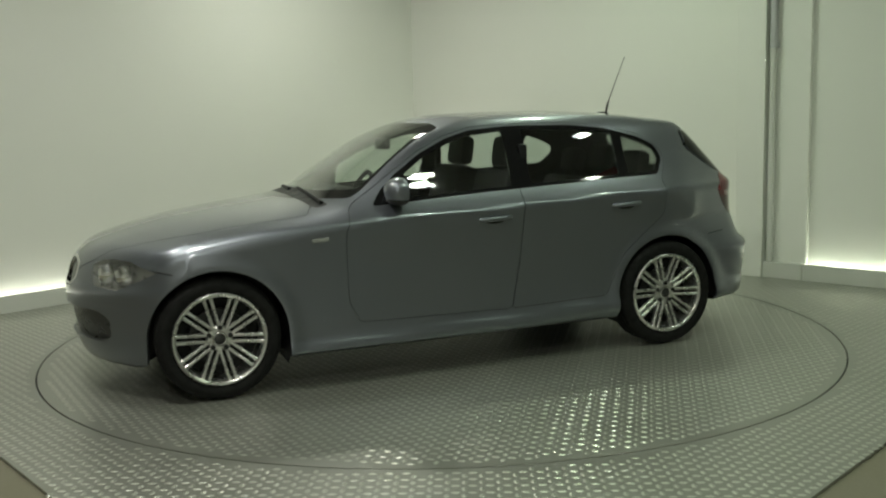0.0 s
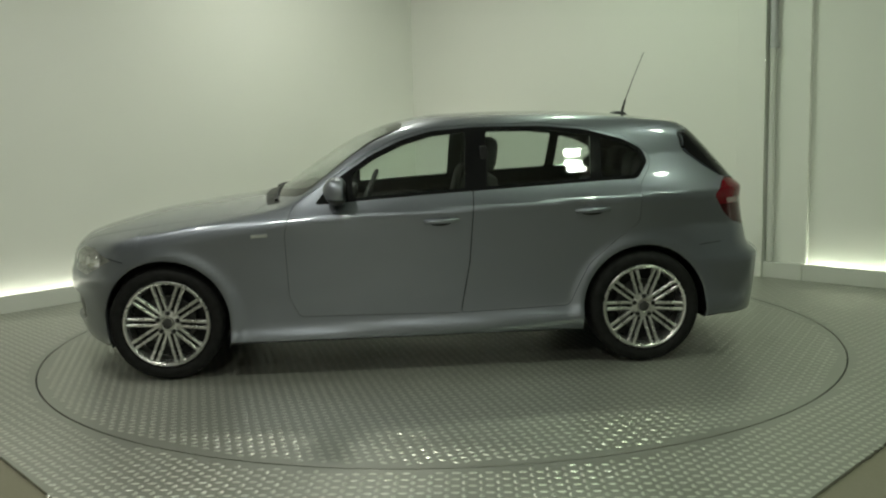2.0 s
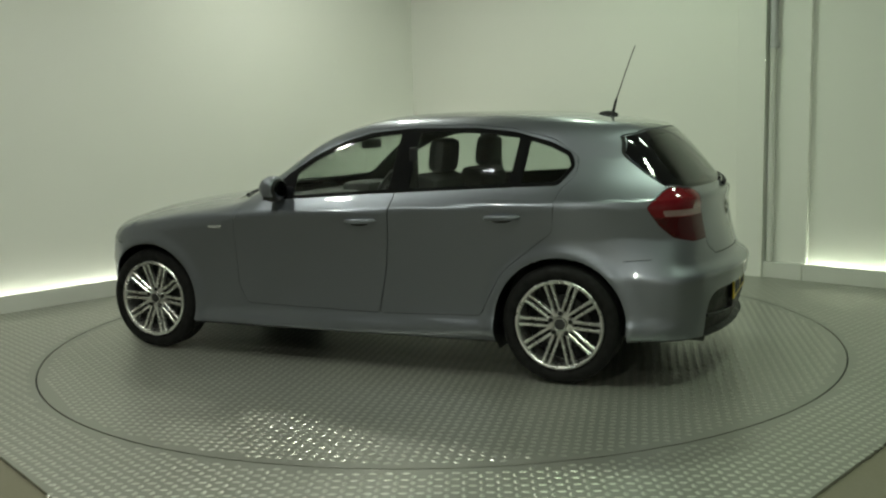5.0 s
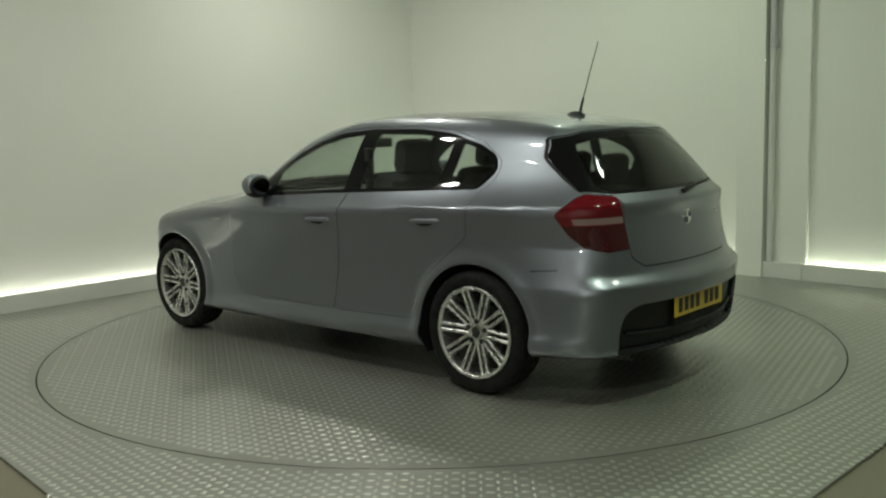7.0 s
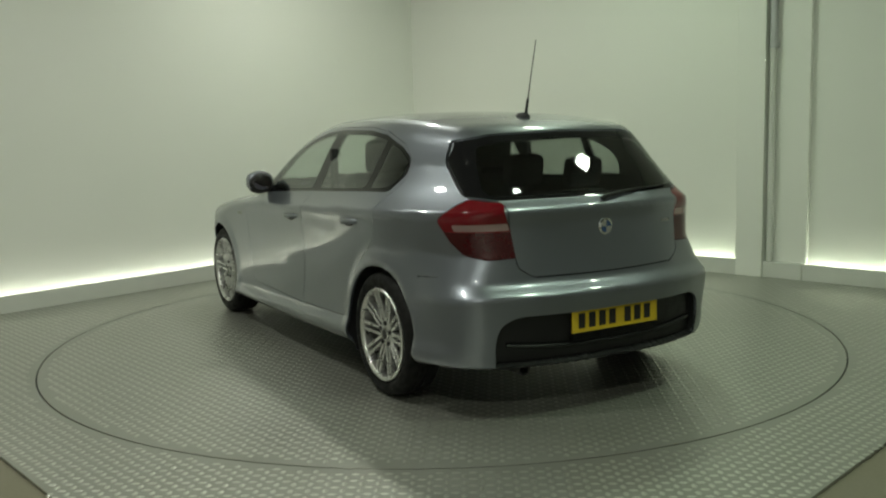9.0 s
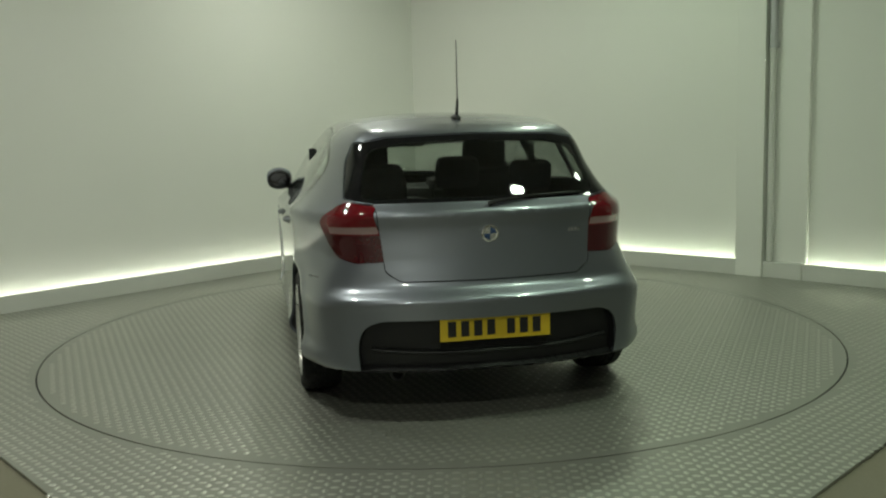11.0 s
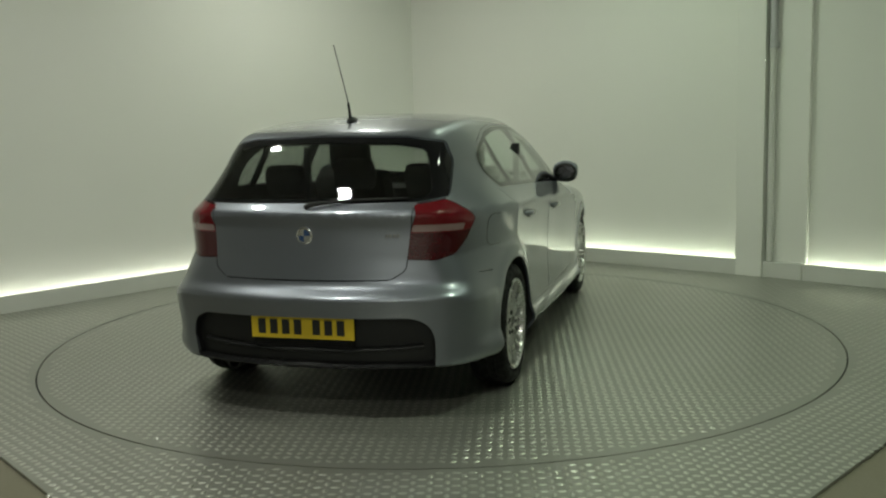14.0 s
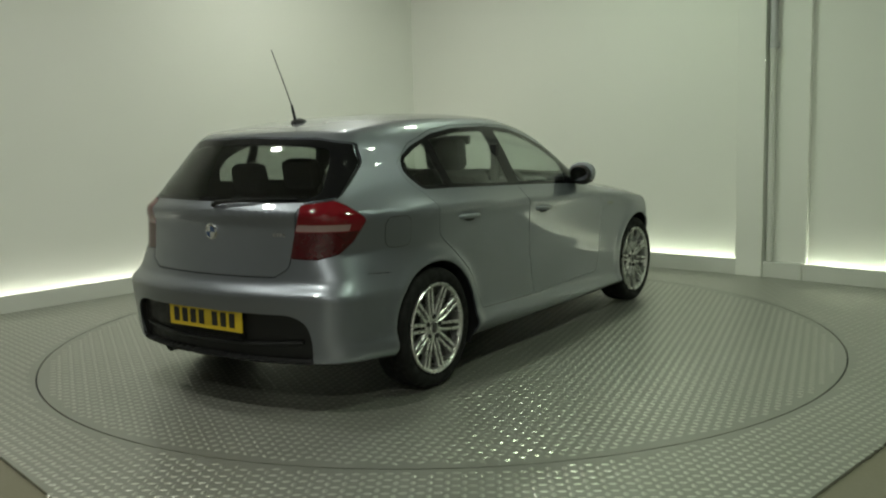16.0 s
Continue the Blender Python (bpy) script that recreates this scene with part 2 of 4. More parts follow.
def tread(keep, pitch, z, turn):
    """Raised lozenge bars, every second one crosswise, as one mesh."""
    verts, faces = [], []
    ca, sa = math.cos(turn), math.sin(turn)
    k = int(5.6 / pitch)
    ln, wd, hh = pitch * 0.42, pitch * 0.22, 0.0024
    for i in range(-k, k + 1):
        for j in range(-k, k + 1):
            x0, y0 = i * pitch, j * pitch
            x, y = ca * x0 - sa * y0, sa * x0 + ca * y0
            if not keep(x, y):
                continue
            a = turn + (math.pi / 4 if (i + j) % 2 else -math.pi / 4)
            c, s = math.cos(a), math.sin(a)
            b = len(verts)
            for u, v, w in ((-ln, 0, 0), (-ln * 0.45, -wd, 0), (ln * 0.45, -wd, 0), (ln, 0, 0), (ln * 0.45, wd, 0), (-ln * 0.45, wd, 0),
                            (-ln * 0.5, 0, hh), (ln * 0.5, 0, hh)):
                verts.append((x + c * u - s * v, y + s * u + c * v, z + w))
            faces += [(b, b + 1, b + 6), (b + 1, b + 2, b + 7, b + 6), (b + 2, b + 3, b + 7), (b + 3, b + 4, b + 7), (b + 4, b + 5, b + 6, b + 7), (b + 5, b, b + 6)]
    return verts, faces


plat = part("platform_floor", platform_sheet(), PLATE_METAL, None)
tagged(plat, "worn grey metal tread plate floor around the turntable", "plate floor", kind="structure")
bars = part("tread_relief", tread(lambda x, y: x * x + y * y > (RADIUS + 0.05) ** 2 and inside(PLATFORM, x, y) and y < 3.4, 0.047, 0.0, 0.75), BAR_METAL, plat)
tagged(bars, "small raised lozenge tread bars", kind="stuff")
gapring = part("turntable_pit", disc(RADIUS - 0.02, RADIUS + 0.02, -0.0136, -0.0128), GAP_DARK, None)
tagged(gapring, "dark round gap under the turntable's edge", "gap", kind="structure")

turntable = new("turntable")
tagged(turntable, "round worn metal tread plate turntable flush with the floor", "turntable")
part("plate", disc(0.001, RADIUS, -0.0124, 0.0), PLATE_METAL, turntable)
tb = part("tread_relief", tread(lambda x, y: x * x + y * y < (RADIUS - 0.05) ** 2, 0.047, 0.0, 0.2), BAR_METAL, turntable)
tagged(tb, "small raised lozenge tread bars", kind="stuff")

# ---- flood lamps and added fill lamps ----
lamp = new("ceiling_lamp")
tagged(lamp, "square white lamp under the ceiling, flood and added fill alike", "lamp", "lamps under the ceiling")
part("housing", boxed(-0.145, 0.145, -0.145, 0.145, 0.0, 0.08, 0.01), WHITE_PLASTIC, lamp)
part("diffuser", boxed(-0.108, 0.108, -0.108, 0.108, -0.012, -0.002), LAMP_GLOW, lamp)
lamp.matrix_basis = pose(LAMPS[0][0], LAMPS[0][1], CEILING - 0.08)
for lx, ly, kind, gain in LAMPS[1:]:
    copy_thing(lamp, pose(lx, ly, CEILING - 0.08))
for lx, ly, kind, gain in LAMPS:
    li = bpy.data.lights.new("flood_and_fill_light", "AREA")
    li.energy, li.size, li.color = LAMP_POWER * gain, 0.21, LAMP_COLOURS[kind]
    lo = new("flood_and_fill_light", li)
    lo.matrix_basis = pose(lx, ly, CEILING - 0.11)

# ---- car body surface ----
def curve(points, blur=0.03):
    """A smooth function through (x, value) points."""
    pts = sorted(points)
    xs, ys = np.array([p[0] for p in pts]), np.array([p[1] for p in pts])
    step = 0.005
    g = np.arange(xs[0] - 0.3, xs[-1] + 0.3, step)
    h, d = np.diff(xs), np.diff(ys) / np.diff(xs)
    m = np.zeros(len(xs))
    m[0], m[-1] = d[0], d[-1]
    for i in range(1, len(xs) - 1):
        if d[i - 1] * d[i] > 0:
            w1, w2 = 2 * h[i] + h[i - 1], h[i] + 2 * h[i - 1]
            m[i] = (w1 + w2) / (w1 / d[i - 1] + w2 / d[i])
    q = np.clip(np.searchsorted(xs, g) - 1, 0, len(xs) - 2)
    t = np.clip((g - xs[q]) / h[q], 0, 1)
    v = (2 * t ** 3 - 3 * t ** 2 + 1) * ys[q] + (t ** 3 - 2 * t ** 2 + t) * h[q] * m[q] + (3 * t ** 2 - 2 * t ** 3) * ys[q + 1] + (t ** 3 - t ** 2) * h[q] * m[q + 1]
    k = max(1, int(blur / step))
    w = np.hanning(2 * k + 3)
    pad = np.concatenate([np.full(k + 1, v[0]), v, np.full(k + 1, v[-1])])
    v = np.convolve(pad, w / w.sum(), "valid")
    return lambda x: np.interp(x, g, v)


TOP = curve([(2.30, 0.52), (2.14, 0.64), (2.05, 0.705), (1.90, 0.780), (1.70, 0.842), (1.50, 0.890), (1.30, 0.922), (1.10, 0.948), (0.90, 0.972), (0.78, 0.998),
             (0.58, 1.122), (0.386, 1.245), (0.233, 1.325), (0.007, 1.395), (-0.214, 1.428), (-0.54, 1.437), (-0.80, 1.435), (-1.07, 1.425), (-1.27, 1.410),
             (-1.41, 1.392), (-1.575, 1.370), (-1.72, 1.340), (-1.85, 1.31), (-2.3, 1.2)], 0.06)
REAR = curve([(0.10, -2.08), (0.16, -2.11), (0.22, -2.13), (0.30, -2.145), (0.43, -2.160), (0.54, -2.170), (0.578, -2.176), (0.586, -2.172), (0.634, -2.116), (0.648, -2.108), (0.70, -2.092), (0.776, -2.073),
              (0.90, -2.056), (0.962, -2.062), (0.968, -2.060), (1.012, -2.012), (1.020, -2.005), (1.086, -1.957), (1.183, -1.880), (1.287, -1.795), (1.33, -1.765), (1.45, -1.68)], 0.008)
FRONT = curve([(0.10, 1.93), (0.20, 1.99), (0.30, 2.03), (0.40, 2.05), (0.50, 2.055), (0.56, 2.052), (0.60, 2.035), (0.68, 2.018), (0.75, 1.99), (1.0, 1.87)], 0.03)
CREASE = curve([(2.2, 0.76), (1.7, 0.815), (1.234, 0.842), (0.48, 0.876), (-0.33, 0.904), (-1.1, 0.942), (-1.67, 0.957), (-2.2, 0.96)], 0.10)
SIDE = curve([(-0.80, 0.80), (-0.73, 0.838), (-0.69, 0.872), (-0.665, 0.884), (-0.635, 0.882), (-0.60, 0.867), (-0.57, 0.862), (-0.45, 0.8575), (-0.35, 0.858), (-0.24, 0.863), (-0.14, 0.870), (-0.05, 0.879), (-0.010, 0.885), (0.004, 0.884), (0.018, 0.868),
              (0.07, 0.818), (0.12, 0.782), (0.22, 0.730), (0.32, 0.676), (0.42, 0.614), (0.48, 0.572), (0.54, 0.51), (0.7, 0.3)], 0.009)
PLAN = curve([(2.3, 0.70), (2.0, 0.865), (1.8, 0.925), (1.5, 0.972), (1.2, 0.992), (0.7, 1.0), (-0.8, 1.0), (-1.3, 0.992), (-1.6, 0.978), (-1.82, 0.950), (-2.0, 0.885), (-2.15, 0.82), (-2.3, 0.75)], 0.08)
HAUNCH = curve([(2.0, 1.0), (-1.25, 1.0), (-1.5, 0.97), (-1.73, 0.905), (-1.9, 0.85), (-2.1, 0.79), (-2.3, 0.74)], 0.10)
CABIN = curve([(2.0, 1.0), (0.5, 1.0), (-0.6, 1.0), (-1.2, 0.965), (-1.4, 0.94), (-1.6, 0.92), (-1.9, 0.90), (-2.2, 0.88)], 0.12)
CROWN = curve([(2.2, 0.22), (1.6, 0.17), (0.9, 0.13), (0.7, 0.12), (0.2, 0.15), (-0.3, 0.18), (-1.2, 0.13), (-1.7, 0.10), (-2.2, 0.10)], 0.15)
BELLY = curve([(2.2, 0.160), (1.72, 0.165), (1.60, 0.195), (-1.60, 0.195), (-1.70, 0.245), (-2.2, 0.245)], 0.03)
WRAP = curve([(0.3, 0.34), (0.6, 0.33), (0.8, 0.31), (0.95, 0.30), (1.05, 0.33), (1.26, 0.46), (1.4, 0.50)], 0.05)
SCREEN = curve([(1.1, 0.0), (0.8, 0.12), (0.5, 0.24), (0.1, 0.18), (-0.3, 0.0)], 0.10)
AXLE, HUB = 1.33, 0.315
ARCH = 0.352


def smax(a, b, k):
    h = np.maximum(k - np.abs(a - b), 0) / k
    return np.maximum(a, b) + h * h * k * 0.25


def field(P):
    """Below zero inside the body."""
    x, y, z = P[..., 0], np.abs(P[..., 1]), P[..., 2]
    zc = z - (CREASE(x))
    up = np.clip((z - 0.92) / 0.25, 0, 1)
    hip = np.clip((z - 0.565) / 0.20, 0, 1)
    w = SIDE(zc) * PLAN(x) * (1 - up + up * CABIN(x)) * (1 - hip + hip * HAUNCH(x))
    for ax in (AXLE, -AXLE):
        r = np.sqrt((x - ax) ** 2 + (z - HUB) ** 2)
        w = w + 0.014 * np.exp(-((r - 0.368) / 0.042) ** 2) * (z < 0.86)
    # the lower rear bumper tucks in
    w = w - 0.050 * np.clip((-1.75 - x) / 0.25, 0, 1) * np.clip((0.52 - z) / 0.26, 0, 1)
    side = y - w
    xs = x + SCREEN(x) * y * y
    top = (z - TOP(xs) + CROWN(x) * y ** 2.3) * 0.8
    front = x - FRONT(z) + 0.62 * y ** 2.0 * (1 - 0.15 * np.clip((z - 0.5) / 0.3, 0, 1))
    rear = REAR(z) + WRAP(z) * y ** 2.3 - x
    f = smax(side, top, 0.07)
    f = smax(f, front, 0.09)
    f = smax(f, rear, 0.075)
    return smax(f, BELLY(x) - z, 0.02)


def slope(P):
    e = 0.004
    g = np.stack([field(P + e * np.eye(3)[i]) - field(P - e * np.eye(3)[i]) for i in range(3)], -1)
    return g / np.maximum(np.linalg.norm(g, axis=-1, keepdims=True), 1e-9)


def shell(nx=118, ncap=46, nphi=116):
    """Half of the body (y >= 0) as a grid of rays from a spine to the surface."""
    xs = np.linspace(-1.45, 1.45, nx)
    o, d = [], []
    phi = np.radians(np.linspace(-90, 90, nphi))
    for a in np.radians(np.linspace(90, 0, ncap, endpoint=False)):
        o.append((-1.45, 0.62)), d.append(-a)
    for x in xs:
        o.append((x, 0.62)), d.append(0.0)
    for a in np.radians(np.linspace(0, 90, ncap + 1)[1:]):
        o.append((1.45, 0.55)), d.append(a)
    O = np.array([[(p[0], 0.0, p[1])] * nphi for p in o])
    A = np.array(d)[:, None]
    D = np.stack([np.sin(A) + 0 * phi, np.cos(A) * np.cos(phi), np.cos(A) * np.sin(phi)], -1)
    lo, hi = np.zeros(D.shape[:2]), np.full(D.shape[:2], 0.25)
    while (field(O + hi[..., None] * D) < 0).any() and hi.max() < 3:
        hi = np.where(field(O + hi[..., None] * D) < 0, hi + 0.02, hi)
    lo = hi - 0.03
    for _ in range(26):
        mid = (lo + hi) / 2
        neg = field(O + mid[..., None] * D) < 0
        lo, hi = np.where(neg, mid, lo), np.where(neg, hi, mid)
    P = O + hi[..., None] * D
    P[:, 0, 1] = 0
    P[:, -1, 1] = 0
    return P


def rounded(poly, r, n=4):
    """The polygon with its corners rounded by about r."""
    out = []
    for i in range(len(poly)):
        p, a, b = Vector(poly[i]), Vector(poly[i - 1]), Vector(poly[(i + 1) % len(poly)])
        la, lb = (a - p).length, (b - p).length
        ra, rb = min(r, la * 0.45), min(r, lb * 0.45)
        s, e = p + (a - p) / la * ra, p + (b - p) / lb * rb
        for k in range(n + 1):
            t = k / n
            out.append(tuple((1 - t) ** 2 * s + 2 * t * (1 - t) * p + t * t * e))
    return out


def inset(poly, d):
    """The polygon moved inwards by d."""
    area = sum(poly[i - 1][0] * poly[i][1] - poly[i][0] * poly[i - 1][1] for i in range(len(poly)))
    sg = 1 if area > 0 else -1
    out = []
    for i in range(len(poly)):
        a, p, b = Vector(poly[i - 1]), Vector(poly[i]), Vector(poly[(i + 1) % len(poly)])
        n1 = Vector((-(p - a).y, (p - a).x)).normalized() * sg
        n2 = Vector((-(b - p).y, (b - p).x)).normalized() * sg
        n = n1 + n2
        n = n / max(0.3, n.length_squared / 2) if n.length > 1e-6 else n1
        out.append(tuple(p + n * d))
    return out


XZ = (Vector((1, 0, 0)), Vector((0, 0, 1)))
YZ = (Vector((0, 1, 0)), Vector((0, 0, 1)))
XY = (Vector((1, 0, 0)), Vector((0, 1, 0)))
TAIL = (Vector((1, 1, 0)), Vector((0, 0, 1)))
HEAD = (Vector((1, -1, 0)), Vector((0, 0, 1)))


class Body:
    def __init__(self):
        P = shell()
        n, m = P.shape[:2]
        self.bm = bm = bmesh.new()
        self.reg = bm.faces.layers.int.new("reg")
        vs = [[bm.verts.new(P[i, j]) for j in range(m)] for i in range(n)]
        for i in range(n - 1):
            for j in range(m - 1):
                q = [vs[i][j], vs[i + 1][j], vs[i + 1][j + 1], vs[i][j + 1]]
                bm.faces.new(q[::-1])
        bmesh.ops.remove_doubles(bm, verts=bm.verts, dist=0.0004)
        bm.normal_update()
        self.names = {"body_shell": 0}

    def cut(self, name, poly, axes, keep, over=None):
        """Cuts the outline into the surface and gives the faces inside it the region's name; over: the regions that it may take."""
        U, V = axes
        uu, vv = U.length_squared, V.length_squared
        rid = self.names.setdefault(name, len(self.names))
        allowed = None if over is None else {self.names[o] for o in over}
        us, ws = [p[0] for p in poly], [p[1] for p in poly]
        lim = (min(us) - 0.01, max(us) + 0.01, min(ws) - 0.01, max(ws) + 0.01)

        def span(f):
            a = [v.co.dot(U) for v in f.verts]
            b = [v.co.dot(V) for v in f.verts]
            return min(a), max(a), min(b), max(b)

        def near(s, r):
            return s[0] <= r[1] and s[1] >= r[0] and s[2] <= r[3] and s[3] >= r[2]

        self.bm.normal_update()
        cand = {}
        for f in self.bm.faces:
            c = f.calc_center_median()
            if keep(c, f.normal) and (allowed is None or f[self.reg] in allowed):
                s = span(f)
                if near(s, lim):
                    cand[f] = s
        for i in range(len(poly)):
            a, b = poly[i - 1], poly[i]
            du, dv = b[0] - a[0], b[1] - a[1]
            if math.hypot(du, dv) < 1e-5:
                continue
            r = (min(a[0], b[0]) - 1e-4, max(a[0], b[0]) + 1e-4, min(a[1], b[1]) - 1e-4, max(a[1], b[1]) + 1e-4)
            sel = [f for f, s in cand.items() if near(s, r)]
            if not sel:
                continue
            geom = list({e for f in sel for e in f.edges}) + list({v for f in sel for v in f.verts}) + sel
            for f in sel:
                del cand[f]
            out = bmesh.ops.bisect_plane(self.bm, geom=geom, dist=1e-5, plane_co=U * (a[0] / uu) + V * (a[1] / vv), plane_no=U * -dv + V * du)
            for g in set(out["geom"]) | set(sel):
                if isinstance(g, bmesh.types.BMFace) and g.is_valid:
                    cand[g] = span(g)
        for f in cand:
            c = f.calc_center_median()
            if inside(poly, c.dot(U) , c.dot(V)):
                f[self.reg] = rid

    def panel(self, name, poly, axes, keep, over=None, gap=0.0027):
        """A panel with an open joint round it."""
        self.cut("joint", poly, axes, keep, over)
        self.cut(name, inset(poly, gap), axes, keep, ["joint"])

    def mesh(self, name, mat, both=False, flip=False, rim=0.014, slab=0.0, sink=0.0):
        """The region as a mesh with smooth normals of the whole body; both: with its mirror image; slab: a closed sheet of that thickness."""
        rid = self.names[name]
        V, F, N = [], [], []
        for s in ((1, -1) if both else ((-1,) if flip else (1,))):
            ids = {}
            for f in self.bm.faces:
                if f[self.reg] != rid:
                    continue
                loop = []
                for v in f.verts:
                    if v not in ids:
                        ids[v] = len(V)
                        V.append((v.co.x, s * v.co.y, v.co.z))
                    loop.append(ids[v])
                F.append(loop if s > 0 else loop[::-1])
        if not F:
            raise ValueError('no faces: ' + name)
        V = np.array(V)
        key, weld = {}, []
        for i, v in enumerate(V):
            k = tuple(np.round(v, 5)) if abs(v[1]) < 2e-4 else ("n", i)
            weld.append(key.setdefault(k, i))
        F = [[weld[i] for i in f] for f in F]
        F = [f for f in F if len(set(f)) == len(f)]
        G = slope(V)
        # outward winding
        ok = 0
        for f in F[:400]:
            a, b, c = V[f[0]], V[f[1]], V[f[2]]
            ok += np.sign(np.dot(np.cross(b - a, c - a), G[f[0]]))
        if ok < 0:
            F = [f[::-1] for f in F]
        V = V - G * sink
        count = {}
        for f in F:
            for a, b in zip(f, f[1:] + f[:1]):
                count[(a, b)] = 1
        edge = [(a, b) for a, b in count if (b, a) not in count]
        verts = [tuple(v) for v in V]
        loops = [tuple(G[i]) for f in F for i in f]
        faces = [tuple(f) for f in F]
        depth = slab or rim
        inner = {}
        if slab:
            base = len(verts)
            verts += [tuple(v) for v in V - G * slab]
            for f in F:
                faces.append(tuple(base + i for i in f[::-1]))
                loops += [tuple(-G[i]) for i in f[::-1]]
            inner = {i: base + i for i in range(len(V))}
        for a, b in edge:
            for i in (b, a):
                if i not in inner:
                    inner[i] = len(verts)
                    verts.append(tuple(V[i] - G[i] * depth))
            f = (b, a, inner[a], inner[b])
            p = [np.array(verts[i]) for i in f]
            nn = np.cross(p[1] - p[0], p[3] - p[0])
            nn = nn / max(np.linalg.norm(nn), 1e-9)
            faces.append(f)
            loops += [tuple(nn)] * 4
        me = bpy.data.meshes.new(name)
        me.from_pydata(verts, [], faces)
        me.materials.append(mat)
        me.polygons.foreach_set("use_smooth", [True] * len(faces))
        me.update()
        if len(me.loops) == len(loops):
            me.normals_split_custom_set(loops)
        return me


B = Body()
left = lambda c, n: c.y > 0.3 and n.y > 0.12
behind = lambda c, n: c.x < -1.55 and n.x < -0.15
ahead = lambda c, n: c.x > 1.4 and n.x > 0.1
tailc = lambda c, n: c.x < -1.5 and c.y > 0.3
headc = lambda c, n: c.x > 1.3 and c.y > 0.1 and c.z > 0.4
topside = lambda c, n: n.z > 0.25 and c.x > 0.5
screen = lambda c, n: c.x > -0.2 and n.x > 0.15 and c.z > 0.9

# panels with joints
FRONT_DOOR = rounded([(0.60, 0.335), (-0.29, 0.325), (-0.345, 0.60), (-0.375, 0.96), (-0.385, 1.10), (-0.40, 1.36), (-0.15, 1.345), (0.03, 1.295), (0.20, 1.215), (0.38, 1.10), (0.62, 0.945), (0.665, 0.80), (0.655, 0.45)], 0.03)
REAR_DOOR = rounded([(-0.29, 0.325), (-0.90, 0.345), (-0.955, 0.46), (-1.02, 0.58), (-1.17, 0.705), (-1.30, 0.80), (-1.315, 1.00), (-1.395, 1.10), (-1.395, 1.18), (-1.26, 1.275), (-1.03, 1.335), (-0.79, 1.36), (-0.40, 1.36), (-0.385, 1.10), (-0.375, 0.96), (-0.345, 0.60)], 0.03)
B.panel("front_door", FRONT_DOOR, XZ, left)
B.panel("rear_door", REAR_DOOR, XZ, left, ["body_shell", "joint"])
B.panel("bonnet", rounded([(2.02, -0.1), (2.015, 0.22), (1.90, 0.42), (1.72, 0.56), (1.45, 0.665), (1.10, 0.715), (0.83, 0.735), (0.78, 0.60), (0.80, 0.30), (0.82, -0.1)], 0.03), XY, topside)
B.panel("tailgate", rounded([(-0.1, 0.657), (0.42, 0.660), (0.488, 0.705), (0.494, 0.76), (0.518, 0.995), (0.528, 1.008), (0.648, 1.027), (0.610, 1.20), (0.570, 1.290), (0.41, 1.316), (-0.1, 1.330)], 0.02), YZ, behind, gap=0.0055)
# glass and trim
DLO = rounded([(0.50, 0.945), (0.32, 0.956), (-0.16, 0.985), (-0.635, 1.008), (-1.10, 1.030), (-1.31, 1.036), (-1.385, 1.13), (-1.355, 1.205), (-1.25, 1.258), (-1.03, 1.318),
               (-0.79, 1.343), (-0.41, 1.347), (-0.15, 1.328), (0.014, 1.282), (0.183, 1.206), (0.339, 1.105), (0.44, 1.02)], 0.03)
B.cut("window_surround", DLO, XZ, left)
B.cut("front_side_glass", rounded([(0.29, 0.975), (-0.16, 1.003), (-0.335, 1.012), (-0.35, 1.325), (-0.16, 1.306), (0.0, 1.263), (0.165, 1.188), (0.29, 1.107)], 0.02), XZ, left, ["window_surround"])
B.cut("rear_side_glass", rounded([(-0.455, 1.018), (-0.64, 1.026), (-1.04, 1.046), (-1.065, 1.290), (-0.80, 1.322), (-0.47, 1.326)], 0.02), XZ, left, ["window_surround"])
B.cut("quarter_glass", rounded([(-1.105, 1.049), (-1.295, 1.056), (-1.36, 1.135), (-1.335, 1.193), (-1.24, 1.238), (-1.125, 1.274)], 0.02), XZ, left, ["window_surround"])
B.cut("windscreen_surround", rounded([(-0.1, 0.972), (0.40, 0.975), (0.70, 0.985), (0.695, 1.03), (0.60, 1.25), (0.54, 1.345), (0.40, 1.372), (-0.1, 1.384)], 0.03), YZ, screen, ["body_shell", "bonnet", "joint"])
B.cut("windscreen", rounded([(-0.1, 1.015), (0.40, 1.015), (0.672, 1.03), (0.58, 1.245), (0.52, 1.325), (0.38, 1.350), (-0.1, 1.362)], 0.03), YZ, screen, ["windscreen_surround"])
B.cut("rear_glass_surround", rounded([(-0.1, 1.014), (0.52, 1.014), (0.641, 1.033), (0.604, 1.20), (0.564, 1.283), (0.41, 1.309), (-0.1, 1.323)], 0.012), YZ, behind)
B.cut("rear_glass", rounded([(-0.1, 1.030), (0.545, 1.032), (0.575, 1.06), (0.535, 1.19), (0.505, 1.258), (0.36, 1.283), (-0.1, 1.296)], 0.03), YZ, behind, ["rear_glass_surround"])
B.cut("cowl", rounded([(0.83, -0.1), (0.82, 0.30), (0.785, 0.60), (0.765, 0.66), (0.70, 0.66), (0.71, 0.60), (0.735, 0.30), (0.75, -0.1)], 0.02), XY, lambda c, n: c.z > 0.9 and n.z > 0.3, ["body_shell", "bonnet", "joint", "windscreen_surround"])
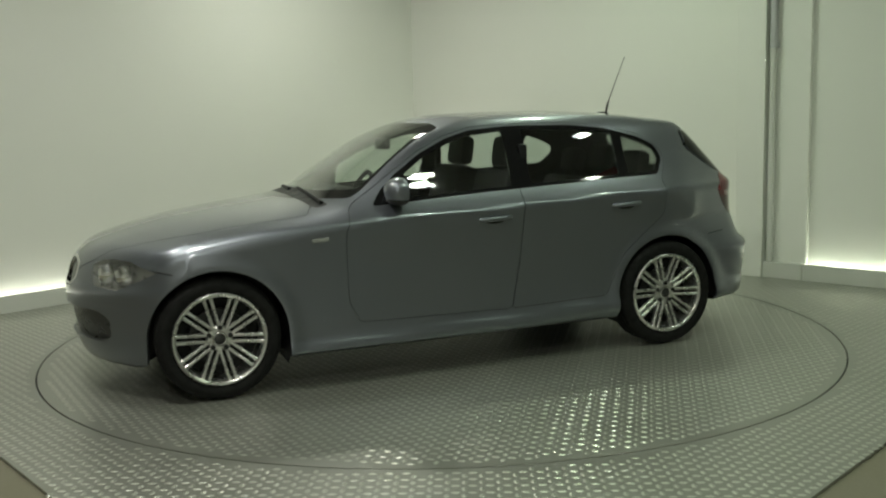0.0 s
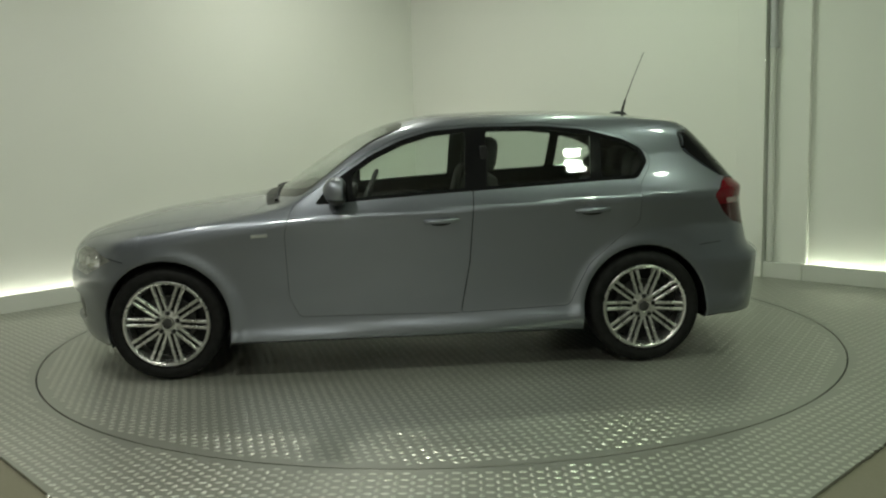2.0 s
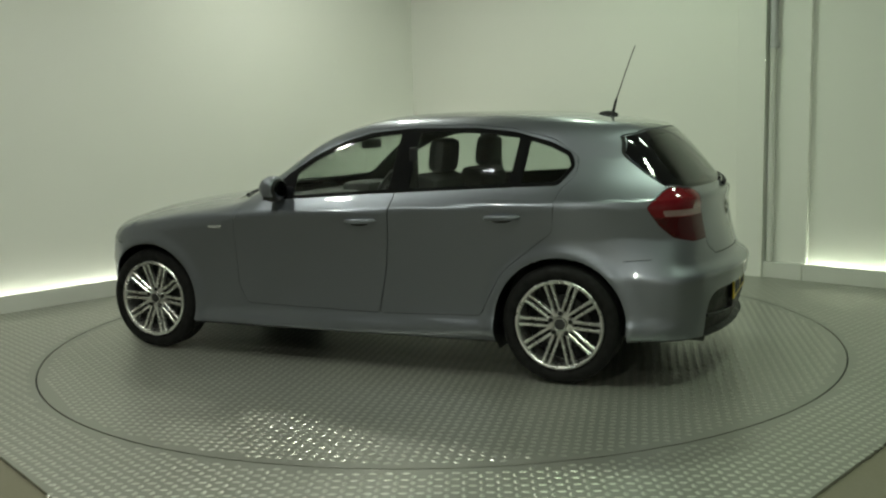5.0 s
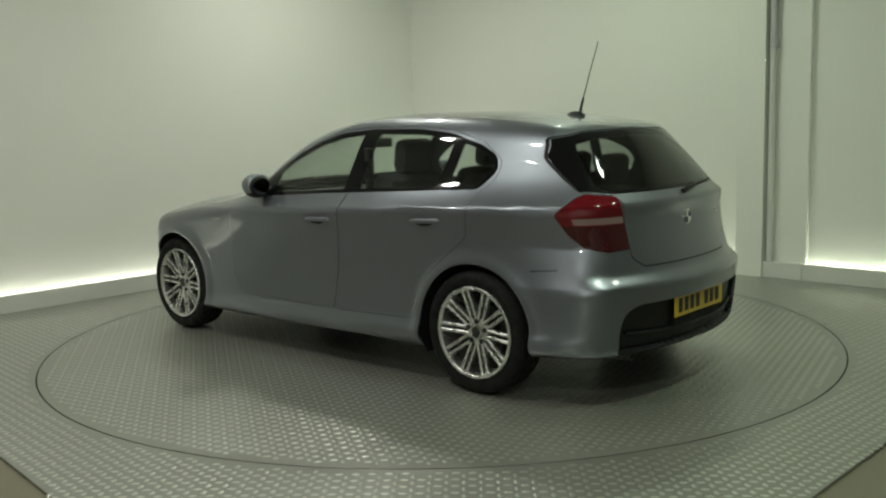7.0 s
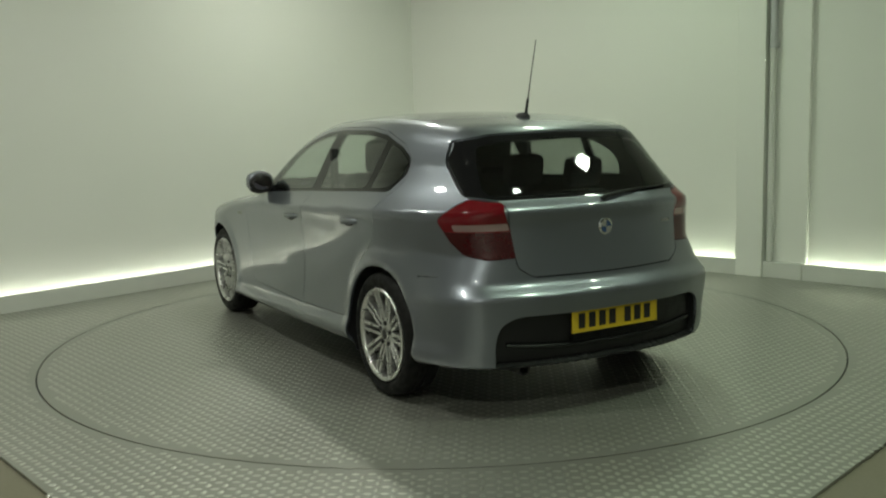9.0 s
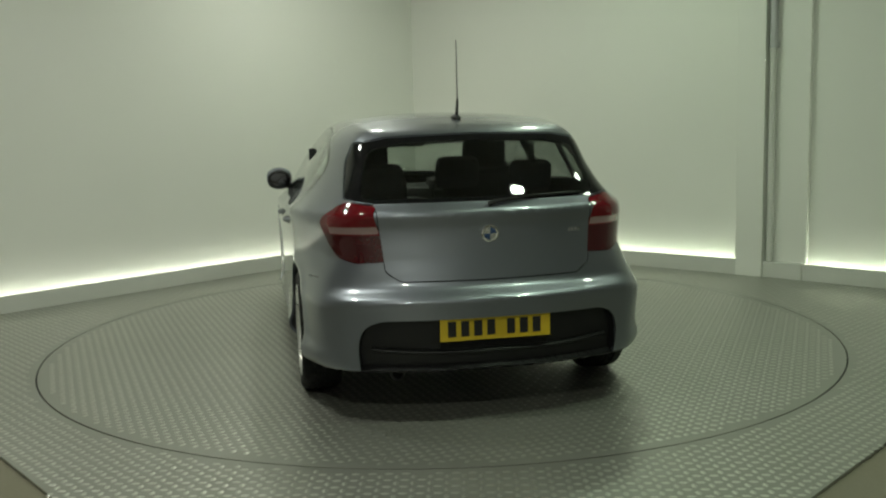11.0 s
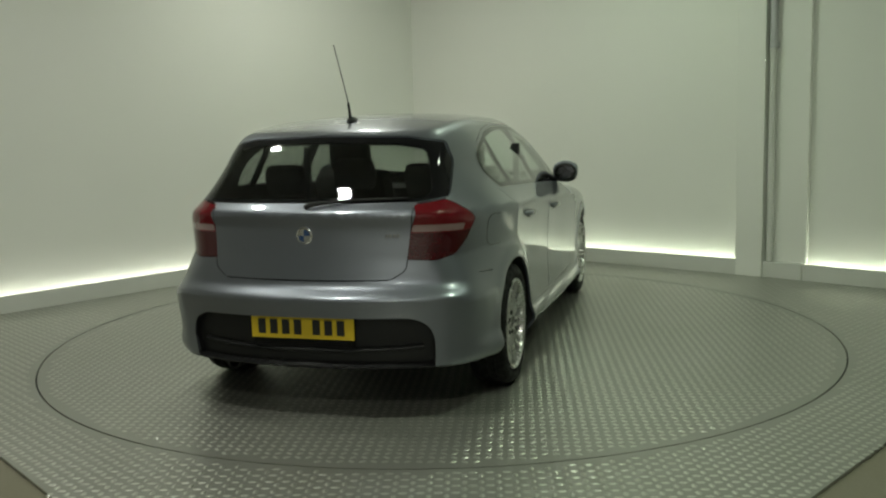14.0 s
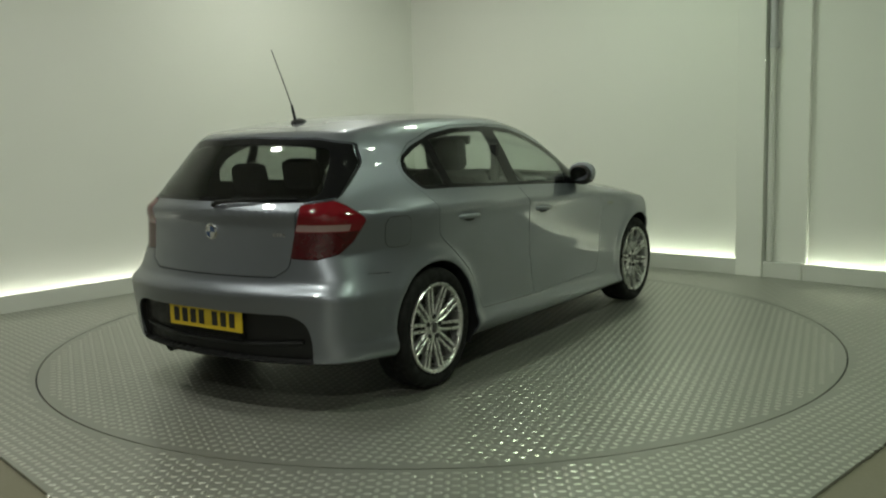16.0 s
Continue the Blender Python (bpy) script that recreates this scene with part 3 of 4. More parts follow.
# lights
B.panel("tail_lamp", rounded([(-1.452, 1.006), (-1.536, 0.752), (-1.36, 0.745), (-1.20, 0.768), (-1.10, 0.826), (-1.003, 0.922), (-1.03, 0.948), (-1.15, 1.003), (-1.225, 1.024)], 0.02), TAIL, tailc, ["body_shell", "joint"])
B.cut("tail_lamp_band", rounded([(-1.478, 0.912), (-1.486, 0.880), (-1.13, 0.878), (-1.115, 0.908)], 0.01), TAIL, tailc, ["tail_lamp"])
B.cut("tail_lamp_low", [(-1.60, 0.874), (-1.60, 0.70), (-0.95, 0.70), (-0.95, 0.874)], TAIL, tailc, ["tail_lamp"])
B.cut("head_lamp", rounded([(1.475, 0.697), (1.35, 0.724), (1.24, 0.732), (1.05, 0.726), (0.80, 0.676), (0.96, 0.630), (1.17, 0.578), (1.46, 0.590)], 0.012), HEAD, headc, ["body_shell", "bonnet", "joint"])
B.cut("joint", [(0.84, 0.689), (0.70, 0.668), (0.70, 0.663), (0.82, 0.680)], HEAD, headc, ["body_shell"])
B.cut("kidney_frame", rounded([(0.02, 0.562), (0.20, 0.560), (0.272, 0.61), (0.275, 0.692), (0.15, 0.716), (0.02, 0.712)], 0.03), YZ, ahead)
B.cut("kidney", rounded([(0.034, 0.576), (0.193, 0.574), (0.256, 0.616), (0.258, 0.682), (0.15, 0.702), (0.034, 0.698)], 0.03), YZ, ahead, ["kidney_frame"])
B.cut("lower_grille", rounded([(-0.1, 0.29), (0.46, 0.29), (0.56, 0.32), (0.58, 0.42), (0.50, 0.46), (-0.1, 0.46)], 0.03), YZ, ahead, ["body_shell"])
B.cut("joint", [(-1.655, 0.654), (-1.79, 0.664), (-1.79, 0.668), (-1.655, 0.658)], XZ, left, ["body_shell"])
# rear valance
B.cut("rear_valance", rounded([(-0.1, 0.498), (0.53, 0.494), (0.605, 0.455), (0.625, 0.37), (0.60, 0.10), (-0.1, 0.10)], 0.04), YZ, lambda c, n: c.x < -1.9 and n.x < -0.1, ["body_shell"])
# wheel openings and underside
for ax in (AXLE, -AXLE):
    ring = [(ax + ARCH * math.cos(2 * math.pi * i / 48), HUB + 0.005 + ARCH * math.sin(2 * math.pi * i / 48)) for i in range(48)]
    B.cut("opening", ring, XZ, lambda c, n: c.y > 0.5)
    B.cut("opening", [(ax - ARCH, 0.05), (ax + ARCH, 0.05), (ax + ARCH, 0.30), (ax - ARCH, 0.30)], XZ, lambda c, n: c.y > 0.5 and c.z < 0.33)
B.cut("underside", [(2.4, 0.174), (1.72, 0.178), (1.58, 0.207), (-1.58, 0.207), (-1.71, 0.257), (-2.4, 0.257), (-2.4, 0.0), (2.4, 0.0)], XZ, lambda c, n: c.z < 0.30, ["body_shell", "rear_valance", "lower_grille"])

OFFSET = Vector((0.232, 0.125, 0))
car = new("hatchback_car")
tagged(car, "silver-blue metallic five-door hatchback car on the turntable", "car")
part("body_shell", B.mesh("body_shell", PAINT, both=True), None, car)
part("bonnet", B.mesh("bonnet", PAINT, both=True), None, car)
tailgate = part("tailgate", B.mesh("tailgate", PAINT, both=True), None, car)
part("underside", B.mesh("underside", BLACK, both=True), None, car, "black underside")
part("rear_valance", B.mesh("rear_valance", BLACK, both=True, sink=0.038, rim=-0.038), None, car, "black plastic rear valance")
part("cowl", B.mesh("cowl", BLACK, both=True), None, car, "black cowl below the windscreen")
part("windscreen_surround", B.mesh("windscreen_surround", GLOSS_BLACK, both=True), None, car, "black windscreen edge")
part("windscreen", B.mesh("windscreen", GLASS, both=True, slab=0.005), None, car, "clear glass windscreen").visible_shadow = False
part("rear_glass_surround", B.mesh("rear_glass_surround", GLOSS_BLACK, both=True), None, tailgate, "black rear window edge")
part("rear_glass", B.mesh("rear_glass", GLASS_DARK, both=True, slab=0.005), None, tailgate, "dark tinted rear window").visible_shadow = False
part("lower_grille", B.mesh("lower_grille", BLACK_SATIN, both=True, sink=0.03, rim=-0.028), None, car, "black lower grille")
for side in (False, True):
    part("front_door", B.mesh("front_door", PAINT, flip=side), None, car)
    part("rear_door", B.mesh("rear_door", PAINT, flip=side), None, car)
    part("window_surround", B.mesh("window_surround", GLOSS_BLACK, flip=side), None, car, "gloss black window surround")
    for nm, gm in (("front_side_glass", GLASS), ("rear_side_glass", GLASS), ("quarter_glass", GLASS)):
        part(nm, B.mesh(nm, gm, flip=side, slab=0.004), None, car, "clear side window glass").visible_shadow = False
    tl = part("tail_lamp", B.mesh("tail_lamp", RED_LENS, flip=side), None, car, "red tail lamp")
    part("reflector_band", B.mesh("tail_lamp_band", SMOKED, flip=side), None, tl, "pale reversing lamp band")
    part("lower_lens", B.mesh("tail_lamp_low", RED_DEEP, flip=side), None, tl, "deep red lower lens")
    part("head_lamp", B.mesh("head_lamp", CLEAR_LENS, flip=side, slab=0.004), None, car, "clear head lamp lens").visible_shadow = False
    part("grille_frame", B.mesh("kidney_frame", CHROME, flip=side), None, car, "chrome grille frame")
    part("kidney_grille", B.mesh("kidney", GLOSS_BLACK, flip=side, sink=0.015, rim=-0.015), None, car, "black upright grille")


# ---- car details ----
def side_y(x, z):
    """The half width of the body at (x, z)."""
    lo, hi = 0.2, 1.2
    for _ in range(40):
        mid = (lo + hi) / 2
        if field(np.array([x, mid, z])) < 0:
            lo = mid
        else:
            hi = mid
    return lo


def rear_x(y, z):
    lo, hi = -1.2, -2.6
    for _ in range(40):
        mid = (lo + hi) / 2
        if field(np.array([mid, y, z])) < 0:
            lo = mid
        else:
            hi = mid
    return lo


def front_x(y, z):
    lo, hi = 0.0, 2.6
    for _ in range(40):
        mid = (lo + hi) / 2
        if field(np.array([mid, y, z])) < 0:
            lo = mid
        else:
            hi = mid
    return lo


def top_z(x, y):
    lo, hi = 0.5, 1.8
    for _ in range(40):
        mid = (lo + hi) / 2
        if field(np.array([x, y, mid])) < 0:
            lo = mid
        else:
            hi = mid
    return lo


def lining():
    """The dark inner skin of the cabin and the floors of the open joints."""
    ids = {B.names[n] for n in ("body_shell", "front_door", "rear_door", "tailgate", "joint", "window_surround", "rear_glass_surround", "windscreen_surround")}
    jt = B.names["joint"]
    V, F = [], []
    for s in (1, -1):
        seen = {}
        for f in B.bm.faces:
            if f[B.reg] not in ids:
                continue
            c = f.calc_center_median()
            if not (f[B.reg] == jt or (c.z > 0.30 and -2.02 < c.x < 0.74 and (abs(c.x + AXLE) > 0.40 or c.z > 0.72))):
                continue
            loop = []
            for v in f.verts:
                if v not in seen:
                    seen[v] = len(V)
                    V.append((v.co.x, s * v.co.y, v.co.z))
                loop.append(seen[v])
            F.append(loop)
    V = np.array(V)
    return V - slope(V) * 0.017, F


part("cabin_lining", lining(), LINING, car, "dark grey cabin lining", True)
tub = boxed(-1.84, 0.86, -0.66, 0.66, 0.24, 0.34)
box(tub, 0.78, 0.86, -0.66, 0.66, 0.30, 0.86)
box(tub, -1.80, -0.98, -0.46, 0.46, 0.30, 0.56)
box(tub, 0.9, 1.78, -0.45, 0.45, 0.22, 0.55)
part("floor_pan", tub, LINING, car, "dark cabin floor and bulkhead")
part("parcel_shelf", boxed(-1.90, -1.36, -0.62, 0.62, 0.90, 0.93, 0.01), FABRIC, car, "dark parcel shelf")

# dashboard and steering wheel (driver on the right side)
dash = boxed(0.34, 0.80, -0.70, 0.70, 0.62, 0.93, 0.05)
box(dash, 0.30, 0.52, -0.54, -0.18, 0.86, 0.985, 0.04)
box(dash, 0.20, 0.46, -0.13, 0.13, 0.40, 0.86, 0.04)
part("dashboard", dash, LINING, car, "dark dashboard", True)
WHEEL_M = pose(0.24, -0.36, 0.90, 0, 65, 0)
rimv, rimf = [], []
for i in range(32):
    a = 2 * math.pi * i / 32
    for k in range(8):
        b = 2 * math.pi * k / 8
        r = 0.180 + 0.015 * math.cos(b)
        rimv.append((r * math.cos(a), r * math.sin(a), 0.015 * math.sin(b)))
for i in range(32):
    for k in range(8):
        rimf.append((i * 8 + k, ((i + 1) % 32) * 8 + k, ((i + 1) % 32) * 8 + (k + 1) % 8, i * 8 + (k + 1) % 8))
steer = part("steering_wheel", (rimv, rimf), LINING, car, "dark three-spoke steering wheel", True, WHEEL_M)
hubb = boxed(-0.06, 0.06, -0.07, 0.07, -0.03, 0.015, 0.015)
box(hubb, -0.015, 0.015, -0.17, 0.17, -0.012, 0.006, 0.004)
box(hubb, 0.0, 0.17, -0.02, 0.02, -0.012, 0.006, 0.004)
part("spokes_and_airbag", hubb, LINING, steer)
part("inner_mirror", boxed(0.16, 0.19, -0.12, 0.12, 1.22, 1.285, 0.012), BLACK, car, "black inner rear-view mirror", True)


def seat(y):
    s = new("front_seat")
    s.parent = car
    s.matrix_basis = pose(0.05, y, 0)
    part("cushion", boxed(-0.42, 0.12, -0.25, 0.25, 0.44, 0.60, 0.05), FABRIC, s, "", True)
    part("backrest", boxed(-0.09, 0.09, -0.25, 0.25, 0.0, 0.60, 0.06, m=pose(-0.38, 0, 0.50, 0, -14, 0)), FABRIC, s, "", True)
    part("headrest", boxed(-0.055, 0.055, -0.135, 0.135, 0.0, 0.20, 0.045, m=pose(-0.535, 0, 1.085, 0, -8, 0)), FABRIC, s, "", True)
    for k in (-0.055, 0.055):
        part("headrest_post", tube([(-0.525, k, 1.04), (-0.54, k, 1.12)], 0.007, 8), CHROME, s, "", True)


seat(0.37)
seat(-0.37)
bench = new("rear_seat")
bench.parent = car
part("cushion", boxed(-1.25, -0.72, -0.64, 0.64, 0.42, 0.58, 0.05), FABRIC, bench, "", True)
part("backrest", boxed(-0.08, 0.08, -0.64, 0.64, 0.0, 0.47, 0.05, m=pose(-1.20, 0, 0.52, 0, -18, 0)), FABRIC, bench, "", True)
for y in (-0.40, 0.0, 0.40):
    part("headrest", boxed(-0.05, 0.05, -0.115, 0.115, 0.0, 0.17, 0.04, m=pose(-1.37, y, 1.0 if y else 1.03, 0, -10, 0)), FABRIC, bench, "", True)
for y in (0.69, -0.69):
    part("seat_belt", boxed(-0.47, -0.43, y - 0.02, y + 0.02, 0.6, 1.24, 0.005), BLACK, car, "dark seat belt")

# head lamps: housings and projector lenses
for s in (1, -1):
    hl = part("lamp_housing", B.mesh("head_lamp", HOUSING, flip=s < 0, sink=0.055, rim=-0.05), None, car, "dark head lamp housing")
    for (lx, ly) in ((1.845, 0.50), (1.735, 0.62)):
        fx = front_x(ly, 0.64) - 0.03
        part("projector", lathe([(0.0, 0.03), (0.03, 0.024), (0.048, 0.008), (0.056, -0.006), (0.058, -0.03)], 24), CHROME, hl, "round chrome projector", True, pose(fx, s * ly, 0.645, 0, 0, -90 + s * 25))

# door mirrors, handles, side repeaters
for s in (1, -1):
    mir = bmesh.new()
    ball(mir, (0, 0, 0), (0.082, 0.095, 0.074), 20)
    for v in mir.verts:
        if v.co.x < -0.03:
            v.co.x = -0.03 + (v.co.x + 0.03) * 0.15
        v.co.z += 0.10 * v.co.x * 0.3
        v.co.y = max(-0.083, min(0.083, v.co.y))
    door_mirror = part("door_mirror", mir, PAINT, car, "silver door mirror cap", True, pose(0.365, s * 0.872, 1.022))
    low = bmesh.new()
    ball(low, (0.0, 0, -0.030), (0.070, 0.080, 0.047), 20)
    for v in low.verts:
        if v.co.x < -0.033:
            v.co.x = -0.033 + (v.co.x + 0.033) * 0.15
    part("lower_shell", low, BLACK, door_mirror, "black lower mirror shell", True)
    part("mirror_rim", ball(bmesh.new(), (-0.032, 0, -0.004), (0.016, 0.080, 0.062), 20), BLACK, door_mirror, "black mirror rim", True)
    part("mirror_glass", ball(bmesh.new(), (-0.046, 0, -0.004), (0.004, 0.066, 0.048), 20), MIRROR, door_mirror, "mirror glass coloured as a dark reflection", True)
    part("foot", tube([(0.03, -s * 0.115, -0.075), (0.02, -s * 0.075, -0.055), (0.0, -s * 0.02, -0.04)], [0.045, 0.036, 0.03], 12, 0.6), BLACK, door_mirror, "black mirror foot", True)
    for hx, hz, nm in ((-0.19, 0.843, "door_handle"), (-1.03, 0.876, "door_handle")):
        y0, y1 = side_y(hx - 0.09, hz), side_y(hx + 0.09, hz)
        turn = math.degrees(math.atan2(y1 - y0, 0.18))
        yy = side_y(hx, hz)
        pts = [(-0.10, -0.012, 0.0), (-0.085, 0.004, 0.0), (-0.05, 0.017, 0.0), (0.04, 0.017, 0.0), (0.08, 0.006, 0.0), (0.095, -0.012, 0.0)]
        hd = part(nm, tube([(a, s * b, c) for a, b, c in pts], [0.011, 0.013, 0.014, 0.014, 0.012, 0.010], 12), PAINT, car, "", True, pose(hx, s * yy, hz, 0, 2, s * turn))
        # flat dark oval on the door, painted shade behind the handle
        cup = bmesh.new()
        ball(cup, (0.0, 0, -0.008), (0.062, 0.0030, 0.020), 20)
        part("handle_shade", cup, GAP_DARK, hd, "dark oval painted as shade behind the handle", True)
    yy = side_y(0.80, 0.79)
    part("side_repeater", boxed(-0.045, 0.045, -0.004, 0.004, -0.010, 0.010, 0.003), REPEATER, car, "pale side repeater", False, pose(0.80, s * (yy + 0.001), 0.79, 0, 3, 0))

# fuel flap on the right rear quarter
def flap(r, lift, back):
    ring = [(-1.585 + r * math.copysign(abs(math.cos(a)) ** 0.55, math.cos(a)), 0.850 + r * math.copysign(abs(math.sin(a)) ** 0.55, math.sin(a))) for a in (2 * math.pi * k / 36 for k in range(36))]
    mid = [(-1.585 + (x + 1.585) * 0.5, 0.850 + (z - 0.850) * 0.5) for x, z in ring]
    v = [(x, -side_y(x, z) - lift, z) for x, z in ring + mid] + [(-1.585, -side_y(-1.585, 0.850) - lift, 0.850)]
    v += [(x, y + back, z) for x, y, z in v[:36]]
    f = []
    for k in range(36):
        j = (k + 1) % 36
        f += [(k, j, 36 + j, 36 + k), (36 + k, 36 + j, 72), (j, k, 73 + k, 73 + j)]
    return v, f


fuel = part("fuel_flap", flap(0.076, 0.0016, 0.006), PAINT, car, "silver rounded fuel flap", True)
part("flap_joint", flap(0.0782, 0.0004, 0.006), GAP_DARK, fuel, "dark joint round the flap", True)

# aerial on the roof
az = top_z(-1.40, 0)
aerial = new("aerial")
aerial.parent = car
fb = bmesh.new()
ball(fb, (-1.385, 0, az), (0.062, 0.027, 0.026), 16)
part("foot", fb, BLACK, aerial, "black aerial foot", True)
mast = part("mast", tube([(-1.415, 0, az + 0.015), (-1.435, 0, az + 0.09), (-1.438, 0, az + 0.10)], [0.009, 0.007, 0.004], 8), BLACK, aerial, "black aerial stem", True)
part("whip", tube([(-1.437, 0, az + 0.095), (-1.49, 0.012, az + 0.24), (-1.548, 0.025, az + 0.388)], [0.0034, 0.003, 0.0024], 8), AERIAL_GREY, mast, "thin grey aerial whip", True)

# tailgate details
rx = rear_x(0, 0.867)
badge = part("badge", lathe([(0.0, 0.010), (0.030, 0.009), (0.034, 0.010), (0.041, 0.006), (0.043, 0.0), (0.043, -0.01)], 32), CHROME, tailgate, "round chrome badge", True, pose(rx, 0, 0.867, 0, 0, 90))
for q in range(4):
    bv = [(0, 0.0115, 0)] + [(0.029 * math.cos(math.pi / 2 * (q + k / 6)), 0.0115, 0.029 * math.sin(math.pi / 2 * (q + k / 6))) for k in range(7)]
    bv += [(a, 0.0095, c) for a, b, c in bv]
    bf = [tuple(range(8)), tuple(range(15, 7, -1))] + [(k, (k + 1) % 8, (k + 1) % 8 + 8, k + 8) for k in range(8)]
    part("badge_quarter", (bv, bf), BLUE if q % 2 else ALLOY, badge)
px = rear_x(0, 1.008)
wiper = part("rear_wiper", tube([(px - 0.022, 0.0, 0.998), (px - 0.028, -0.03, 1.012), (rear_x(-0.20, 1.028) - 0.022, -0.20, 1.028), (rear_x(-0.45, 1.034) - 0.016, -0.45, 1.034)], [0.013, 0.011, 0.007, 0.004], 8), BLACK, tailgate, "black rear wiper", True)
part("wiper_blade", tube([(rear_x(-0.10, 1.022) - 0.010, -0.10, 1.022), (rear_x(-0.48, 1.032) - 0.010, -0.48, 1.032)], 0.006, 6), RUBBER, wiper)
for k in range(4):
    yb = -0.395 - 0.017 * k
    part("model_badge", boxed(rear_x(yb, 0.862) - 0.004, rear_x(yb, 0.862) + 0.004, yb - 0.005, yb + 0.005, 0.855, 0.871, 0.0015), HOUSING, tailgate, "small silver badge stroke")

# number plate with plain bars
plate = part("number_plate", boxed(-2.137, -2.129, -0.26, 0.26, 0.389, 0.502, 0.003), YELLOW, car, "yellow rear number plate")
for k in range(7):
    y = 0.205 - 0.061 * k - (0.033 if k > 3 else 0)
    part("bar", boxed(-2.1395, -2.1365, y - 0.019, y + 0.019, 0.410, 0.481), INK, plate)
lip = []
for k in range(25):
    y = -0.56 + 1.12 * k / 24
    lip.append((rear_x(y, 0.335) + 0.030, y, 0.335 + 0.02 * (abs(y) / 0.56) ** 3))
part("valance_lip", tube(lip, 0.012, 10, 0.8), BLACK, car, "black lip below the number plate", True)
for k in range(5):
    z = 0.350 + 0.009 * k
    part("grille_slat", boxed(-2.128, -2.100, -0.25, 0.25, z, z + 0.004), BLACK, car)
part("exhaust_pipe", lathe([(0.026, 0.10), (0.033, 0.105), (0.036, 0.10), (0.036, -0.25), (0.026, -0.25)], 20, True), DARK_METAL, car, "dark metal exhaust tail pipe", True, pose(-1.90, 0.44, 0.225, 0, 0, 90))
part("silencer", boxed(-1.88, -1.58, -0.30, 0.55, 0.20, 0.32, 0.04), DARK_METAL, car, "dark exhaust silencer", True)

# front wipers at the foot of the windscreen
for y0, y1 in ((0.62, 0.10), (0.02, -0.50)):
    pts = []
    for k in range(6):
        y = y0 + (y1 - y0) * k / 5
        x = 0.772 - 0.12 * y * y - 0.006 * k
        pts.append((x, y, top_z(x, y) + 0.006))
    part("front_wiper", tube(pts, [0.011, 0.010, 0.009, 0.008, 0.007, 0.006], 8), BLACK, car, "black windscreen wiper", True)

# ---- wheels ----
TYRE = [(0.226, 0.800), (0.238, 0.822), (0.268, 0.834), (0.292, 0.831), (0.309, 0.818), (0.3155, 0.798), (0.3165, 0.775), (0.310, 0.772), (0.310, 0.764), (0.3165, 0.761), (0.3165, 0.735), (0.310, 0.732),
        (0.310, 0.724), (0.3165, 0.721), (0.3165, 0.675), (0.309, 0.650), (0.292, 0.635), (0.240, 0.640), (0.226, 0.660)]
BARREL = [(0.218, 0.824), (0.224, 0.832), (0.234, 0.834), (0.239, 0.828), (0.234, 0.816), (0.229, 0.79), (0.222, 0.70), (0.232, 0.645), (0.226, 0.640), (0.212, 0.70), (0.214, 0.79), (0.218, 0.812)]
tyre_me = mesh_of(*lathe(TYRE, 72, True), RUBBER, True, "tyre")
tyre_me.set_sharp_from_angle(angle=radians(40))
barrel_me = mesh_of(*lathe(BARREL, 72, True), ALLOY, True, "rim")
barrel_me.set_sharp_from_angle(angle=radians(50))
hub_me = mesh_of(*lathe([(0.0, 0.799), (0.036, 0.799), (0.040, 0.802), (0.060, 0.799), (0.066, 0.792), (0.067, 0.770), (0.0, 0.770)], 40), ALLOY, True, "hub")
hub_me.set_sharp_from_angle(angle=radians(35))
cap_me = mesh_of(*lathe([(0.0, 0.809), (0.026, 0.8085), (0.030, 0.806), (0.031, 0.80)], 32), DARK_METAL, True, "hub_cap")
ring_me = mesh_of(*lathe([(0.028, 0.8075), (0.030, 0.8105), (0.034, 0.8095), (0.035, 0.803)], 32), CHROME, True, "cap_ring")
bolt_me = mesh_of(*lathe([(0.0, 0.807), (0.0125, 0.807), (0.0135, 0.800)], 12), GAP_DARK, False, "wheel_bolt")
brake_me = mesh_of(*lathe([(0.05, 0.745), (0.145, 0.745), (0.147, 0.735), (0.145, 0.720), (0.05, 0.720)], 40, True), DARK_METAL, True, "brake_disc")
brake_me.set_sharp_from_angle(angle=radians(35))
back_me = mesh_of(*lathe([(0.0, 0.69), (0.213, 0.69), (0.213, 0.68), (0.0, 0.68)], 40), BLACK, False, "back_plate")


def spoke_mesh():
    """One thin bar of a double spoke, along +x, with a rounded face."""
    verts, faces = [], []
    for r, y, w, d in ((0.040, 0.800, 0.0085, 0.030), (0.075, 0.804, 0.0080, 0.030), (0.150, 0.812, 0.0080, 0.028), (0.205, 0.818, 0.0088, 0.026), (0.226, 0.823, 0.012, 0.026)):
        verts += [(r, y - d, -w), (r, y - 0.004, -w), (r, y, -w * 0.55), (r, y, w * 0.55), (r, y - 0.004, w), (r, y - d, w)]
    for i in range(4):
        for k in range(6):
            j = (k + 1) % 6
            faces.append((i * 6 + k, i * 6 + j, (i + 1) * 6 + j, (i + 1) * 6 + k))
    faces += [(5, 4, 3, 2, 1, 0), tuple(range(24, 30))]
    me = mesh_of(verts, faces, ALLOY, False, "spoke")
    bm = bmesh.new()
    bm.from_mesh(me)
    bmesh.ops.recalc_face_normals(bm, faces=bm.faces)
    bm.to_mesh(me)
    bm.free()
    return me


spoke_me = spoke_mesh()


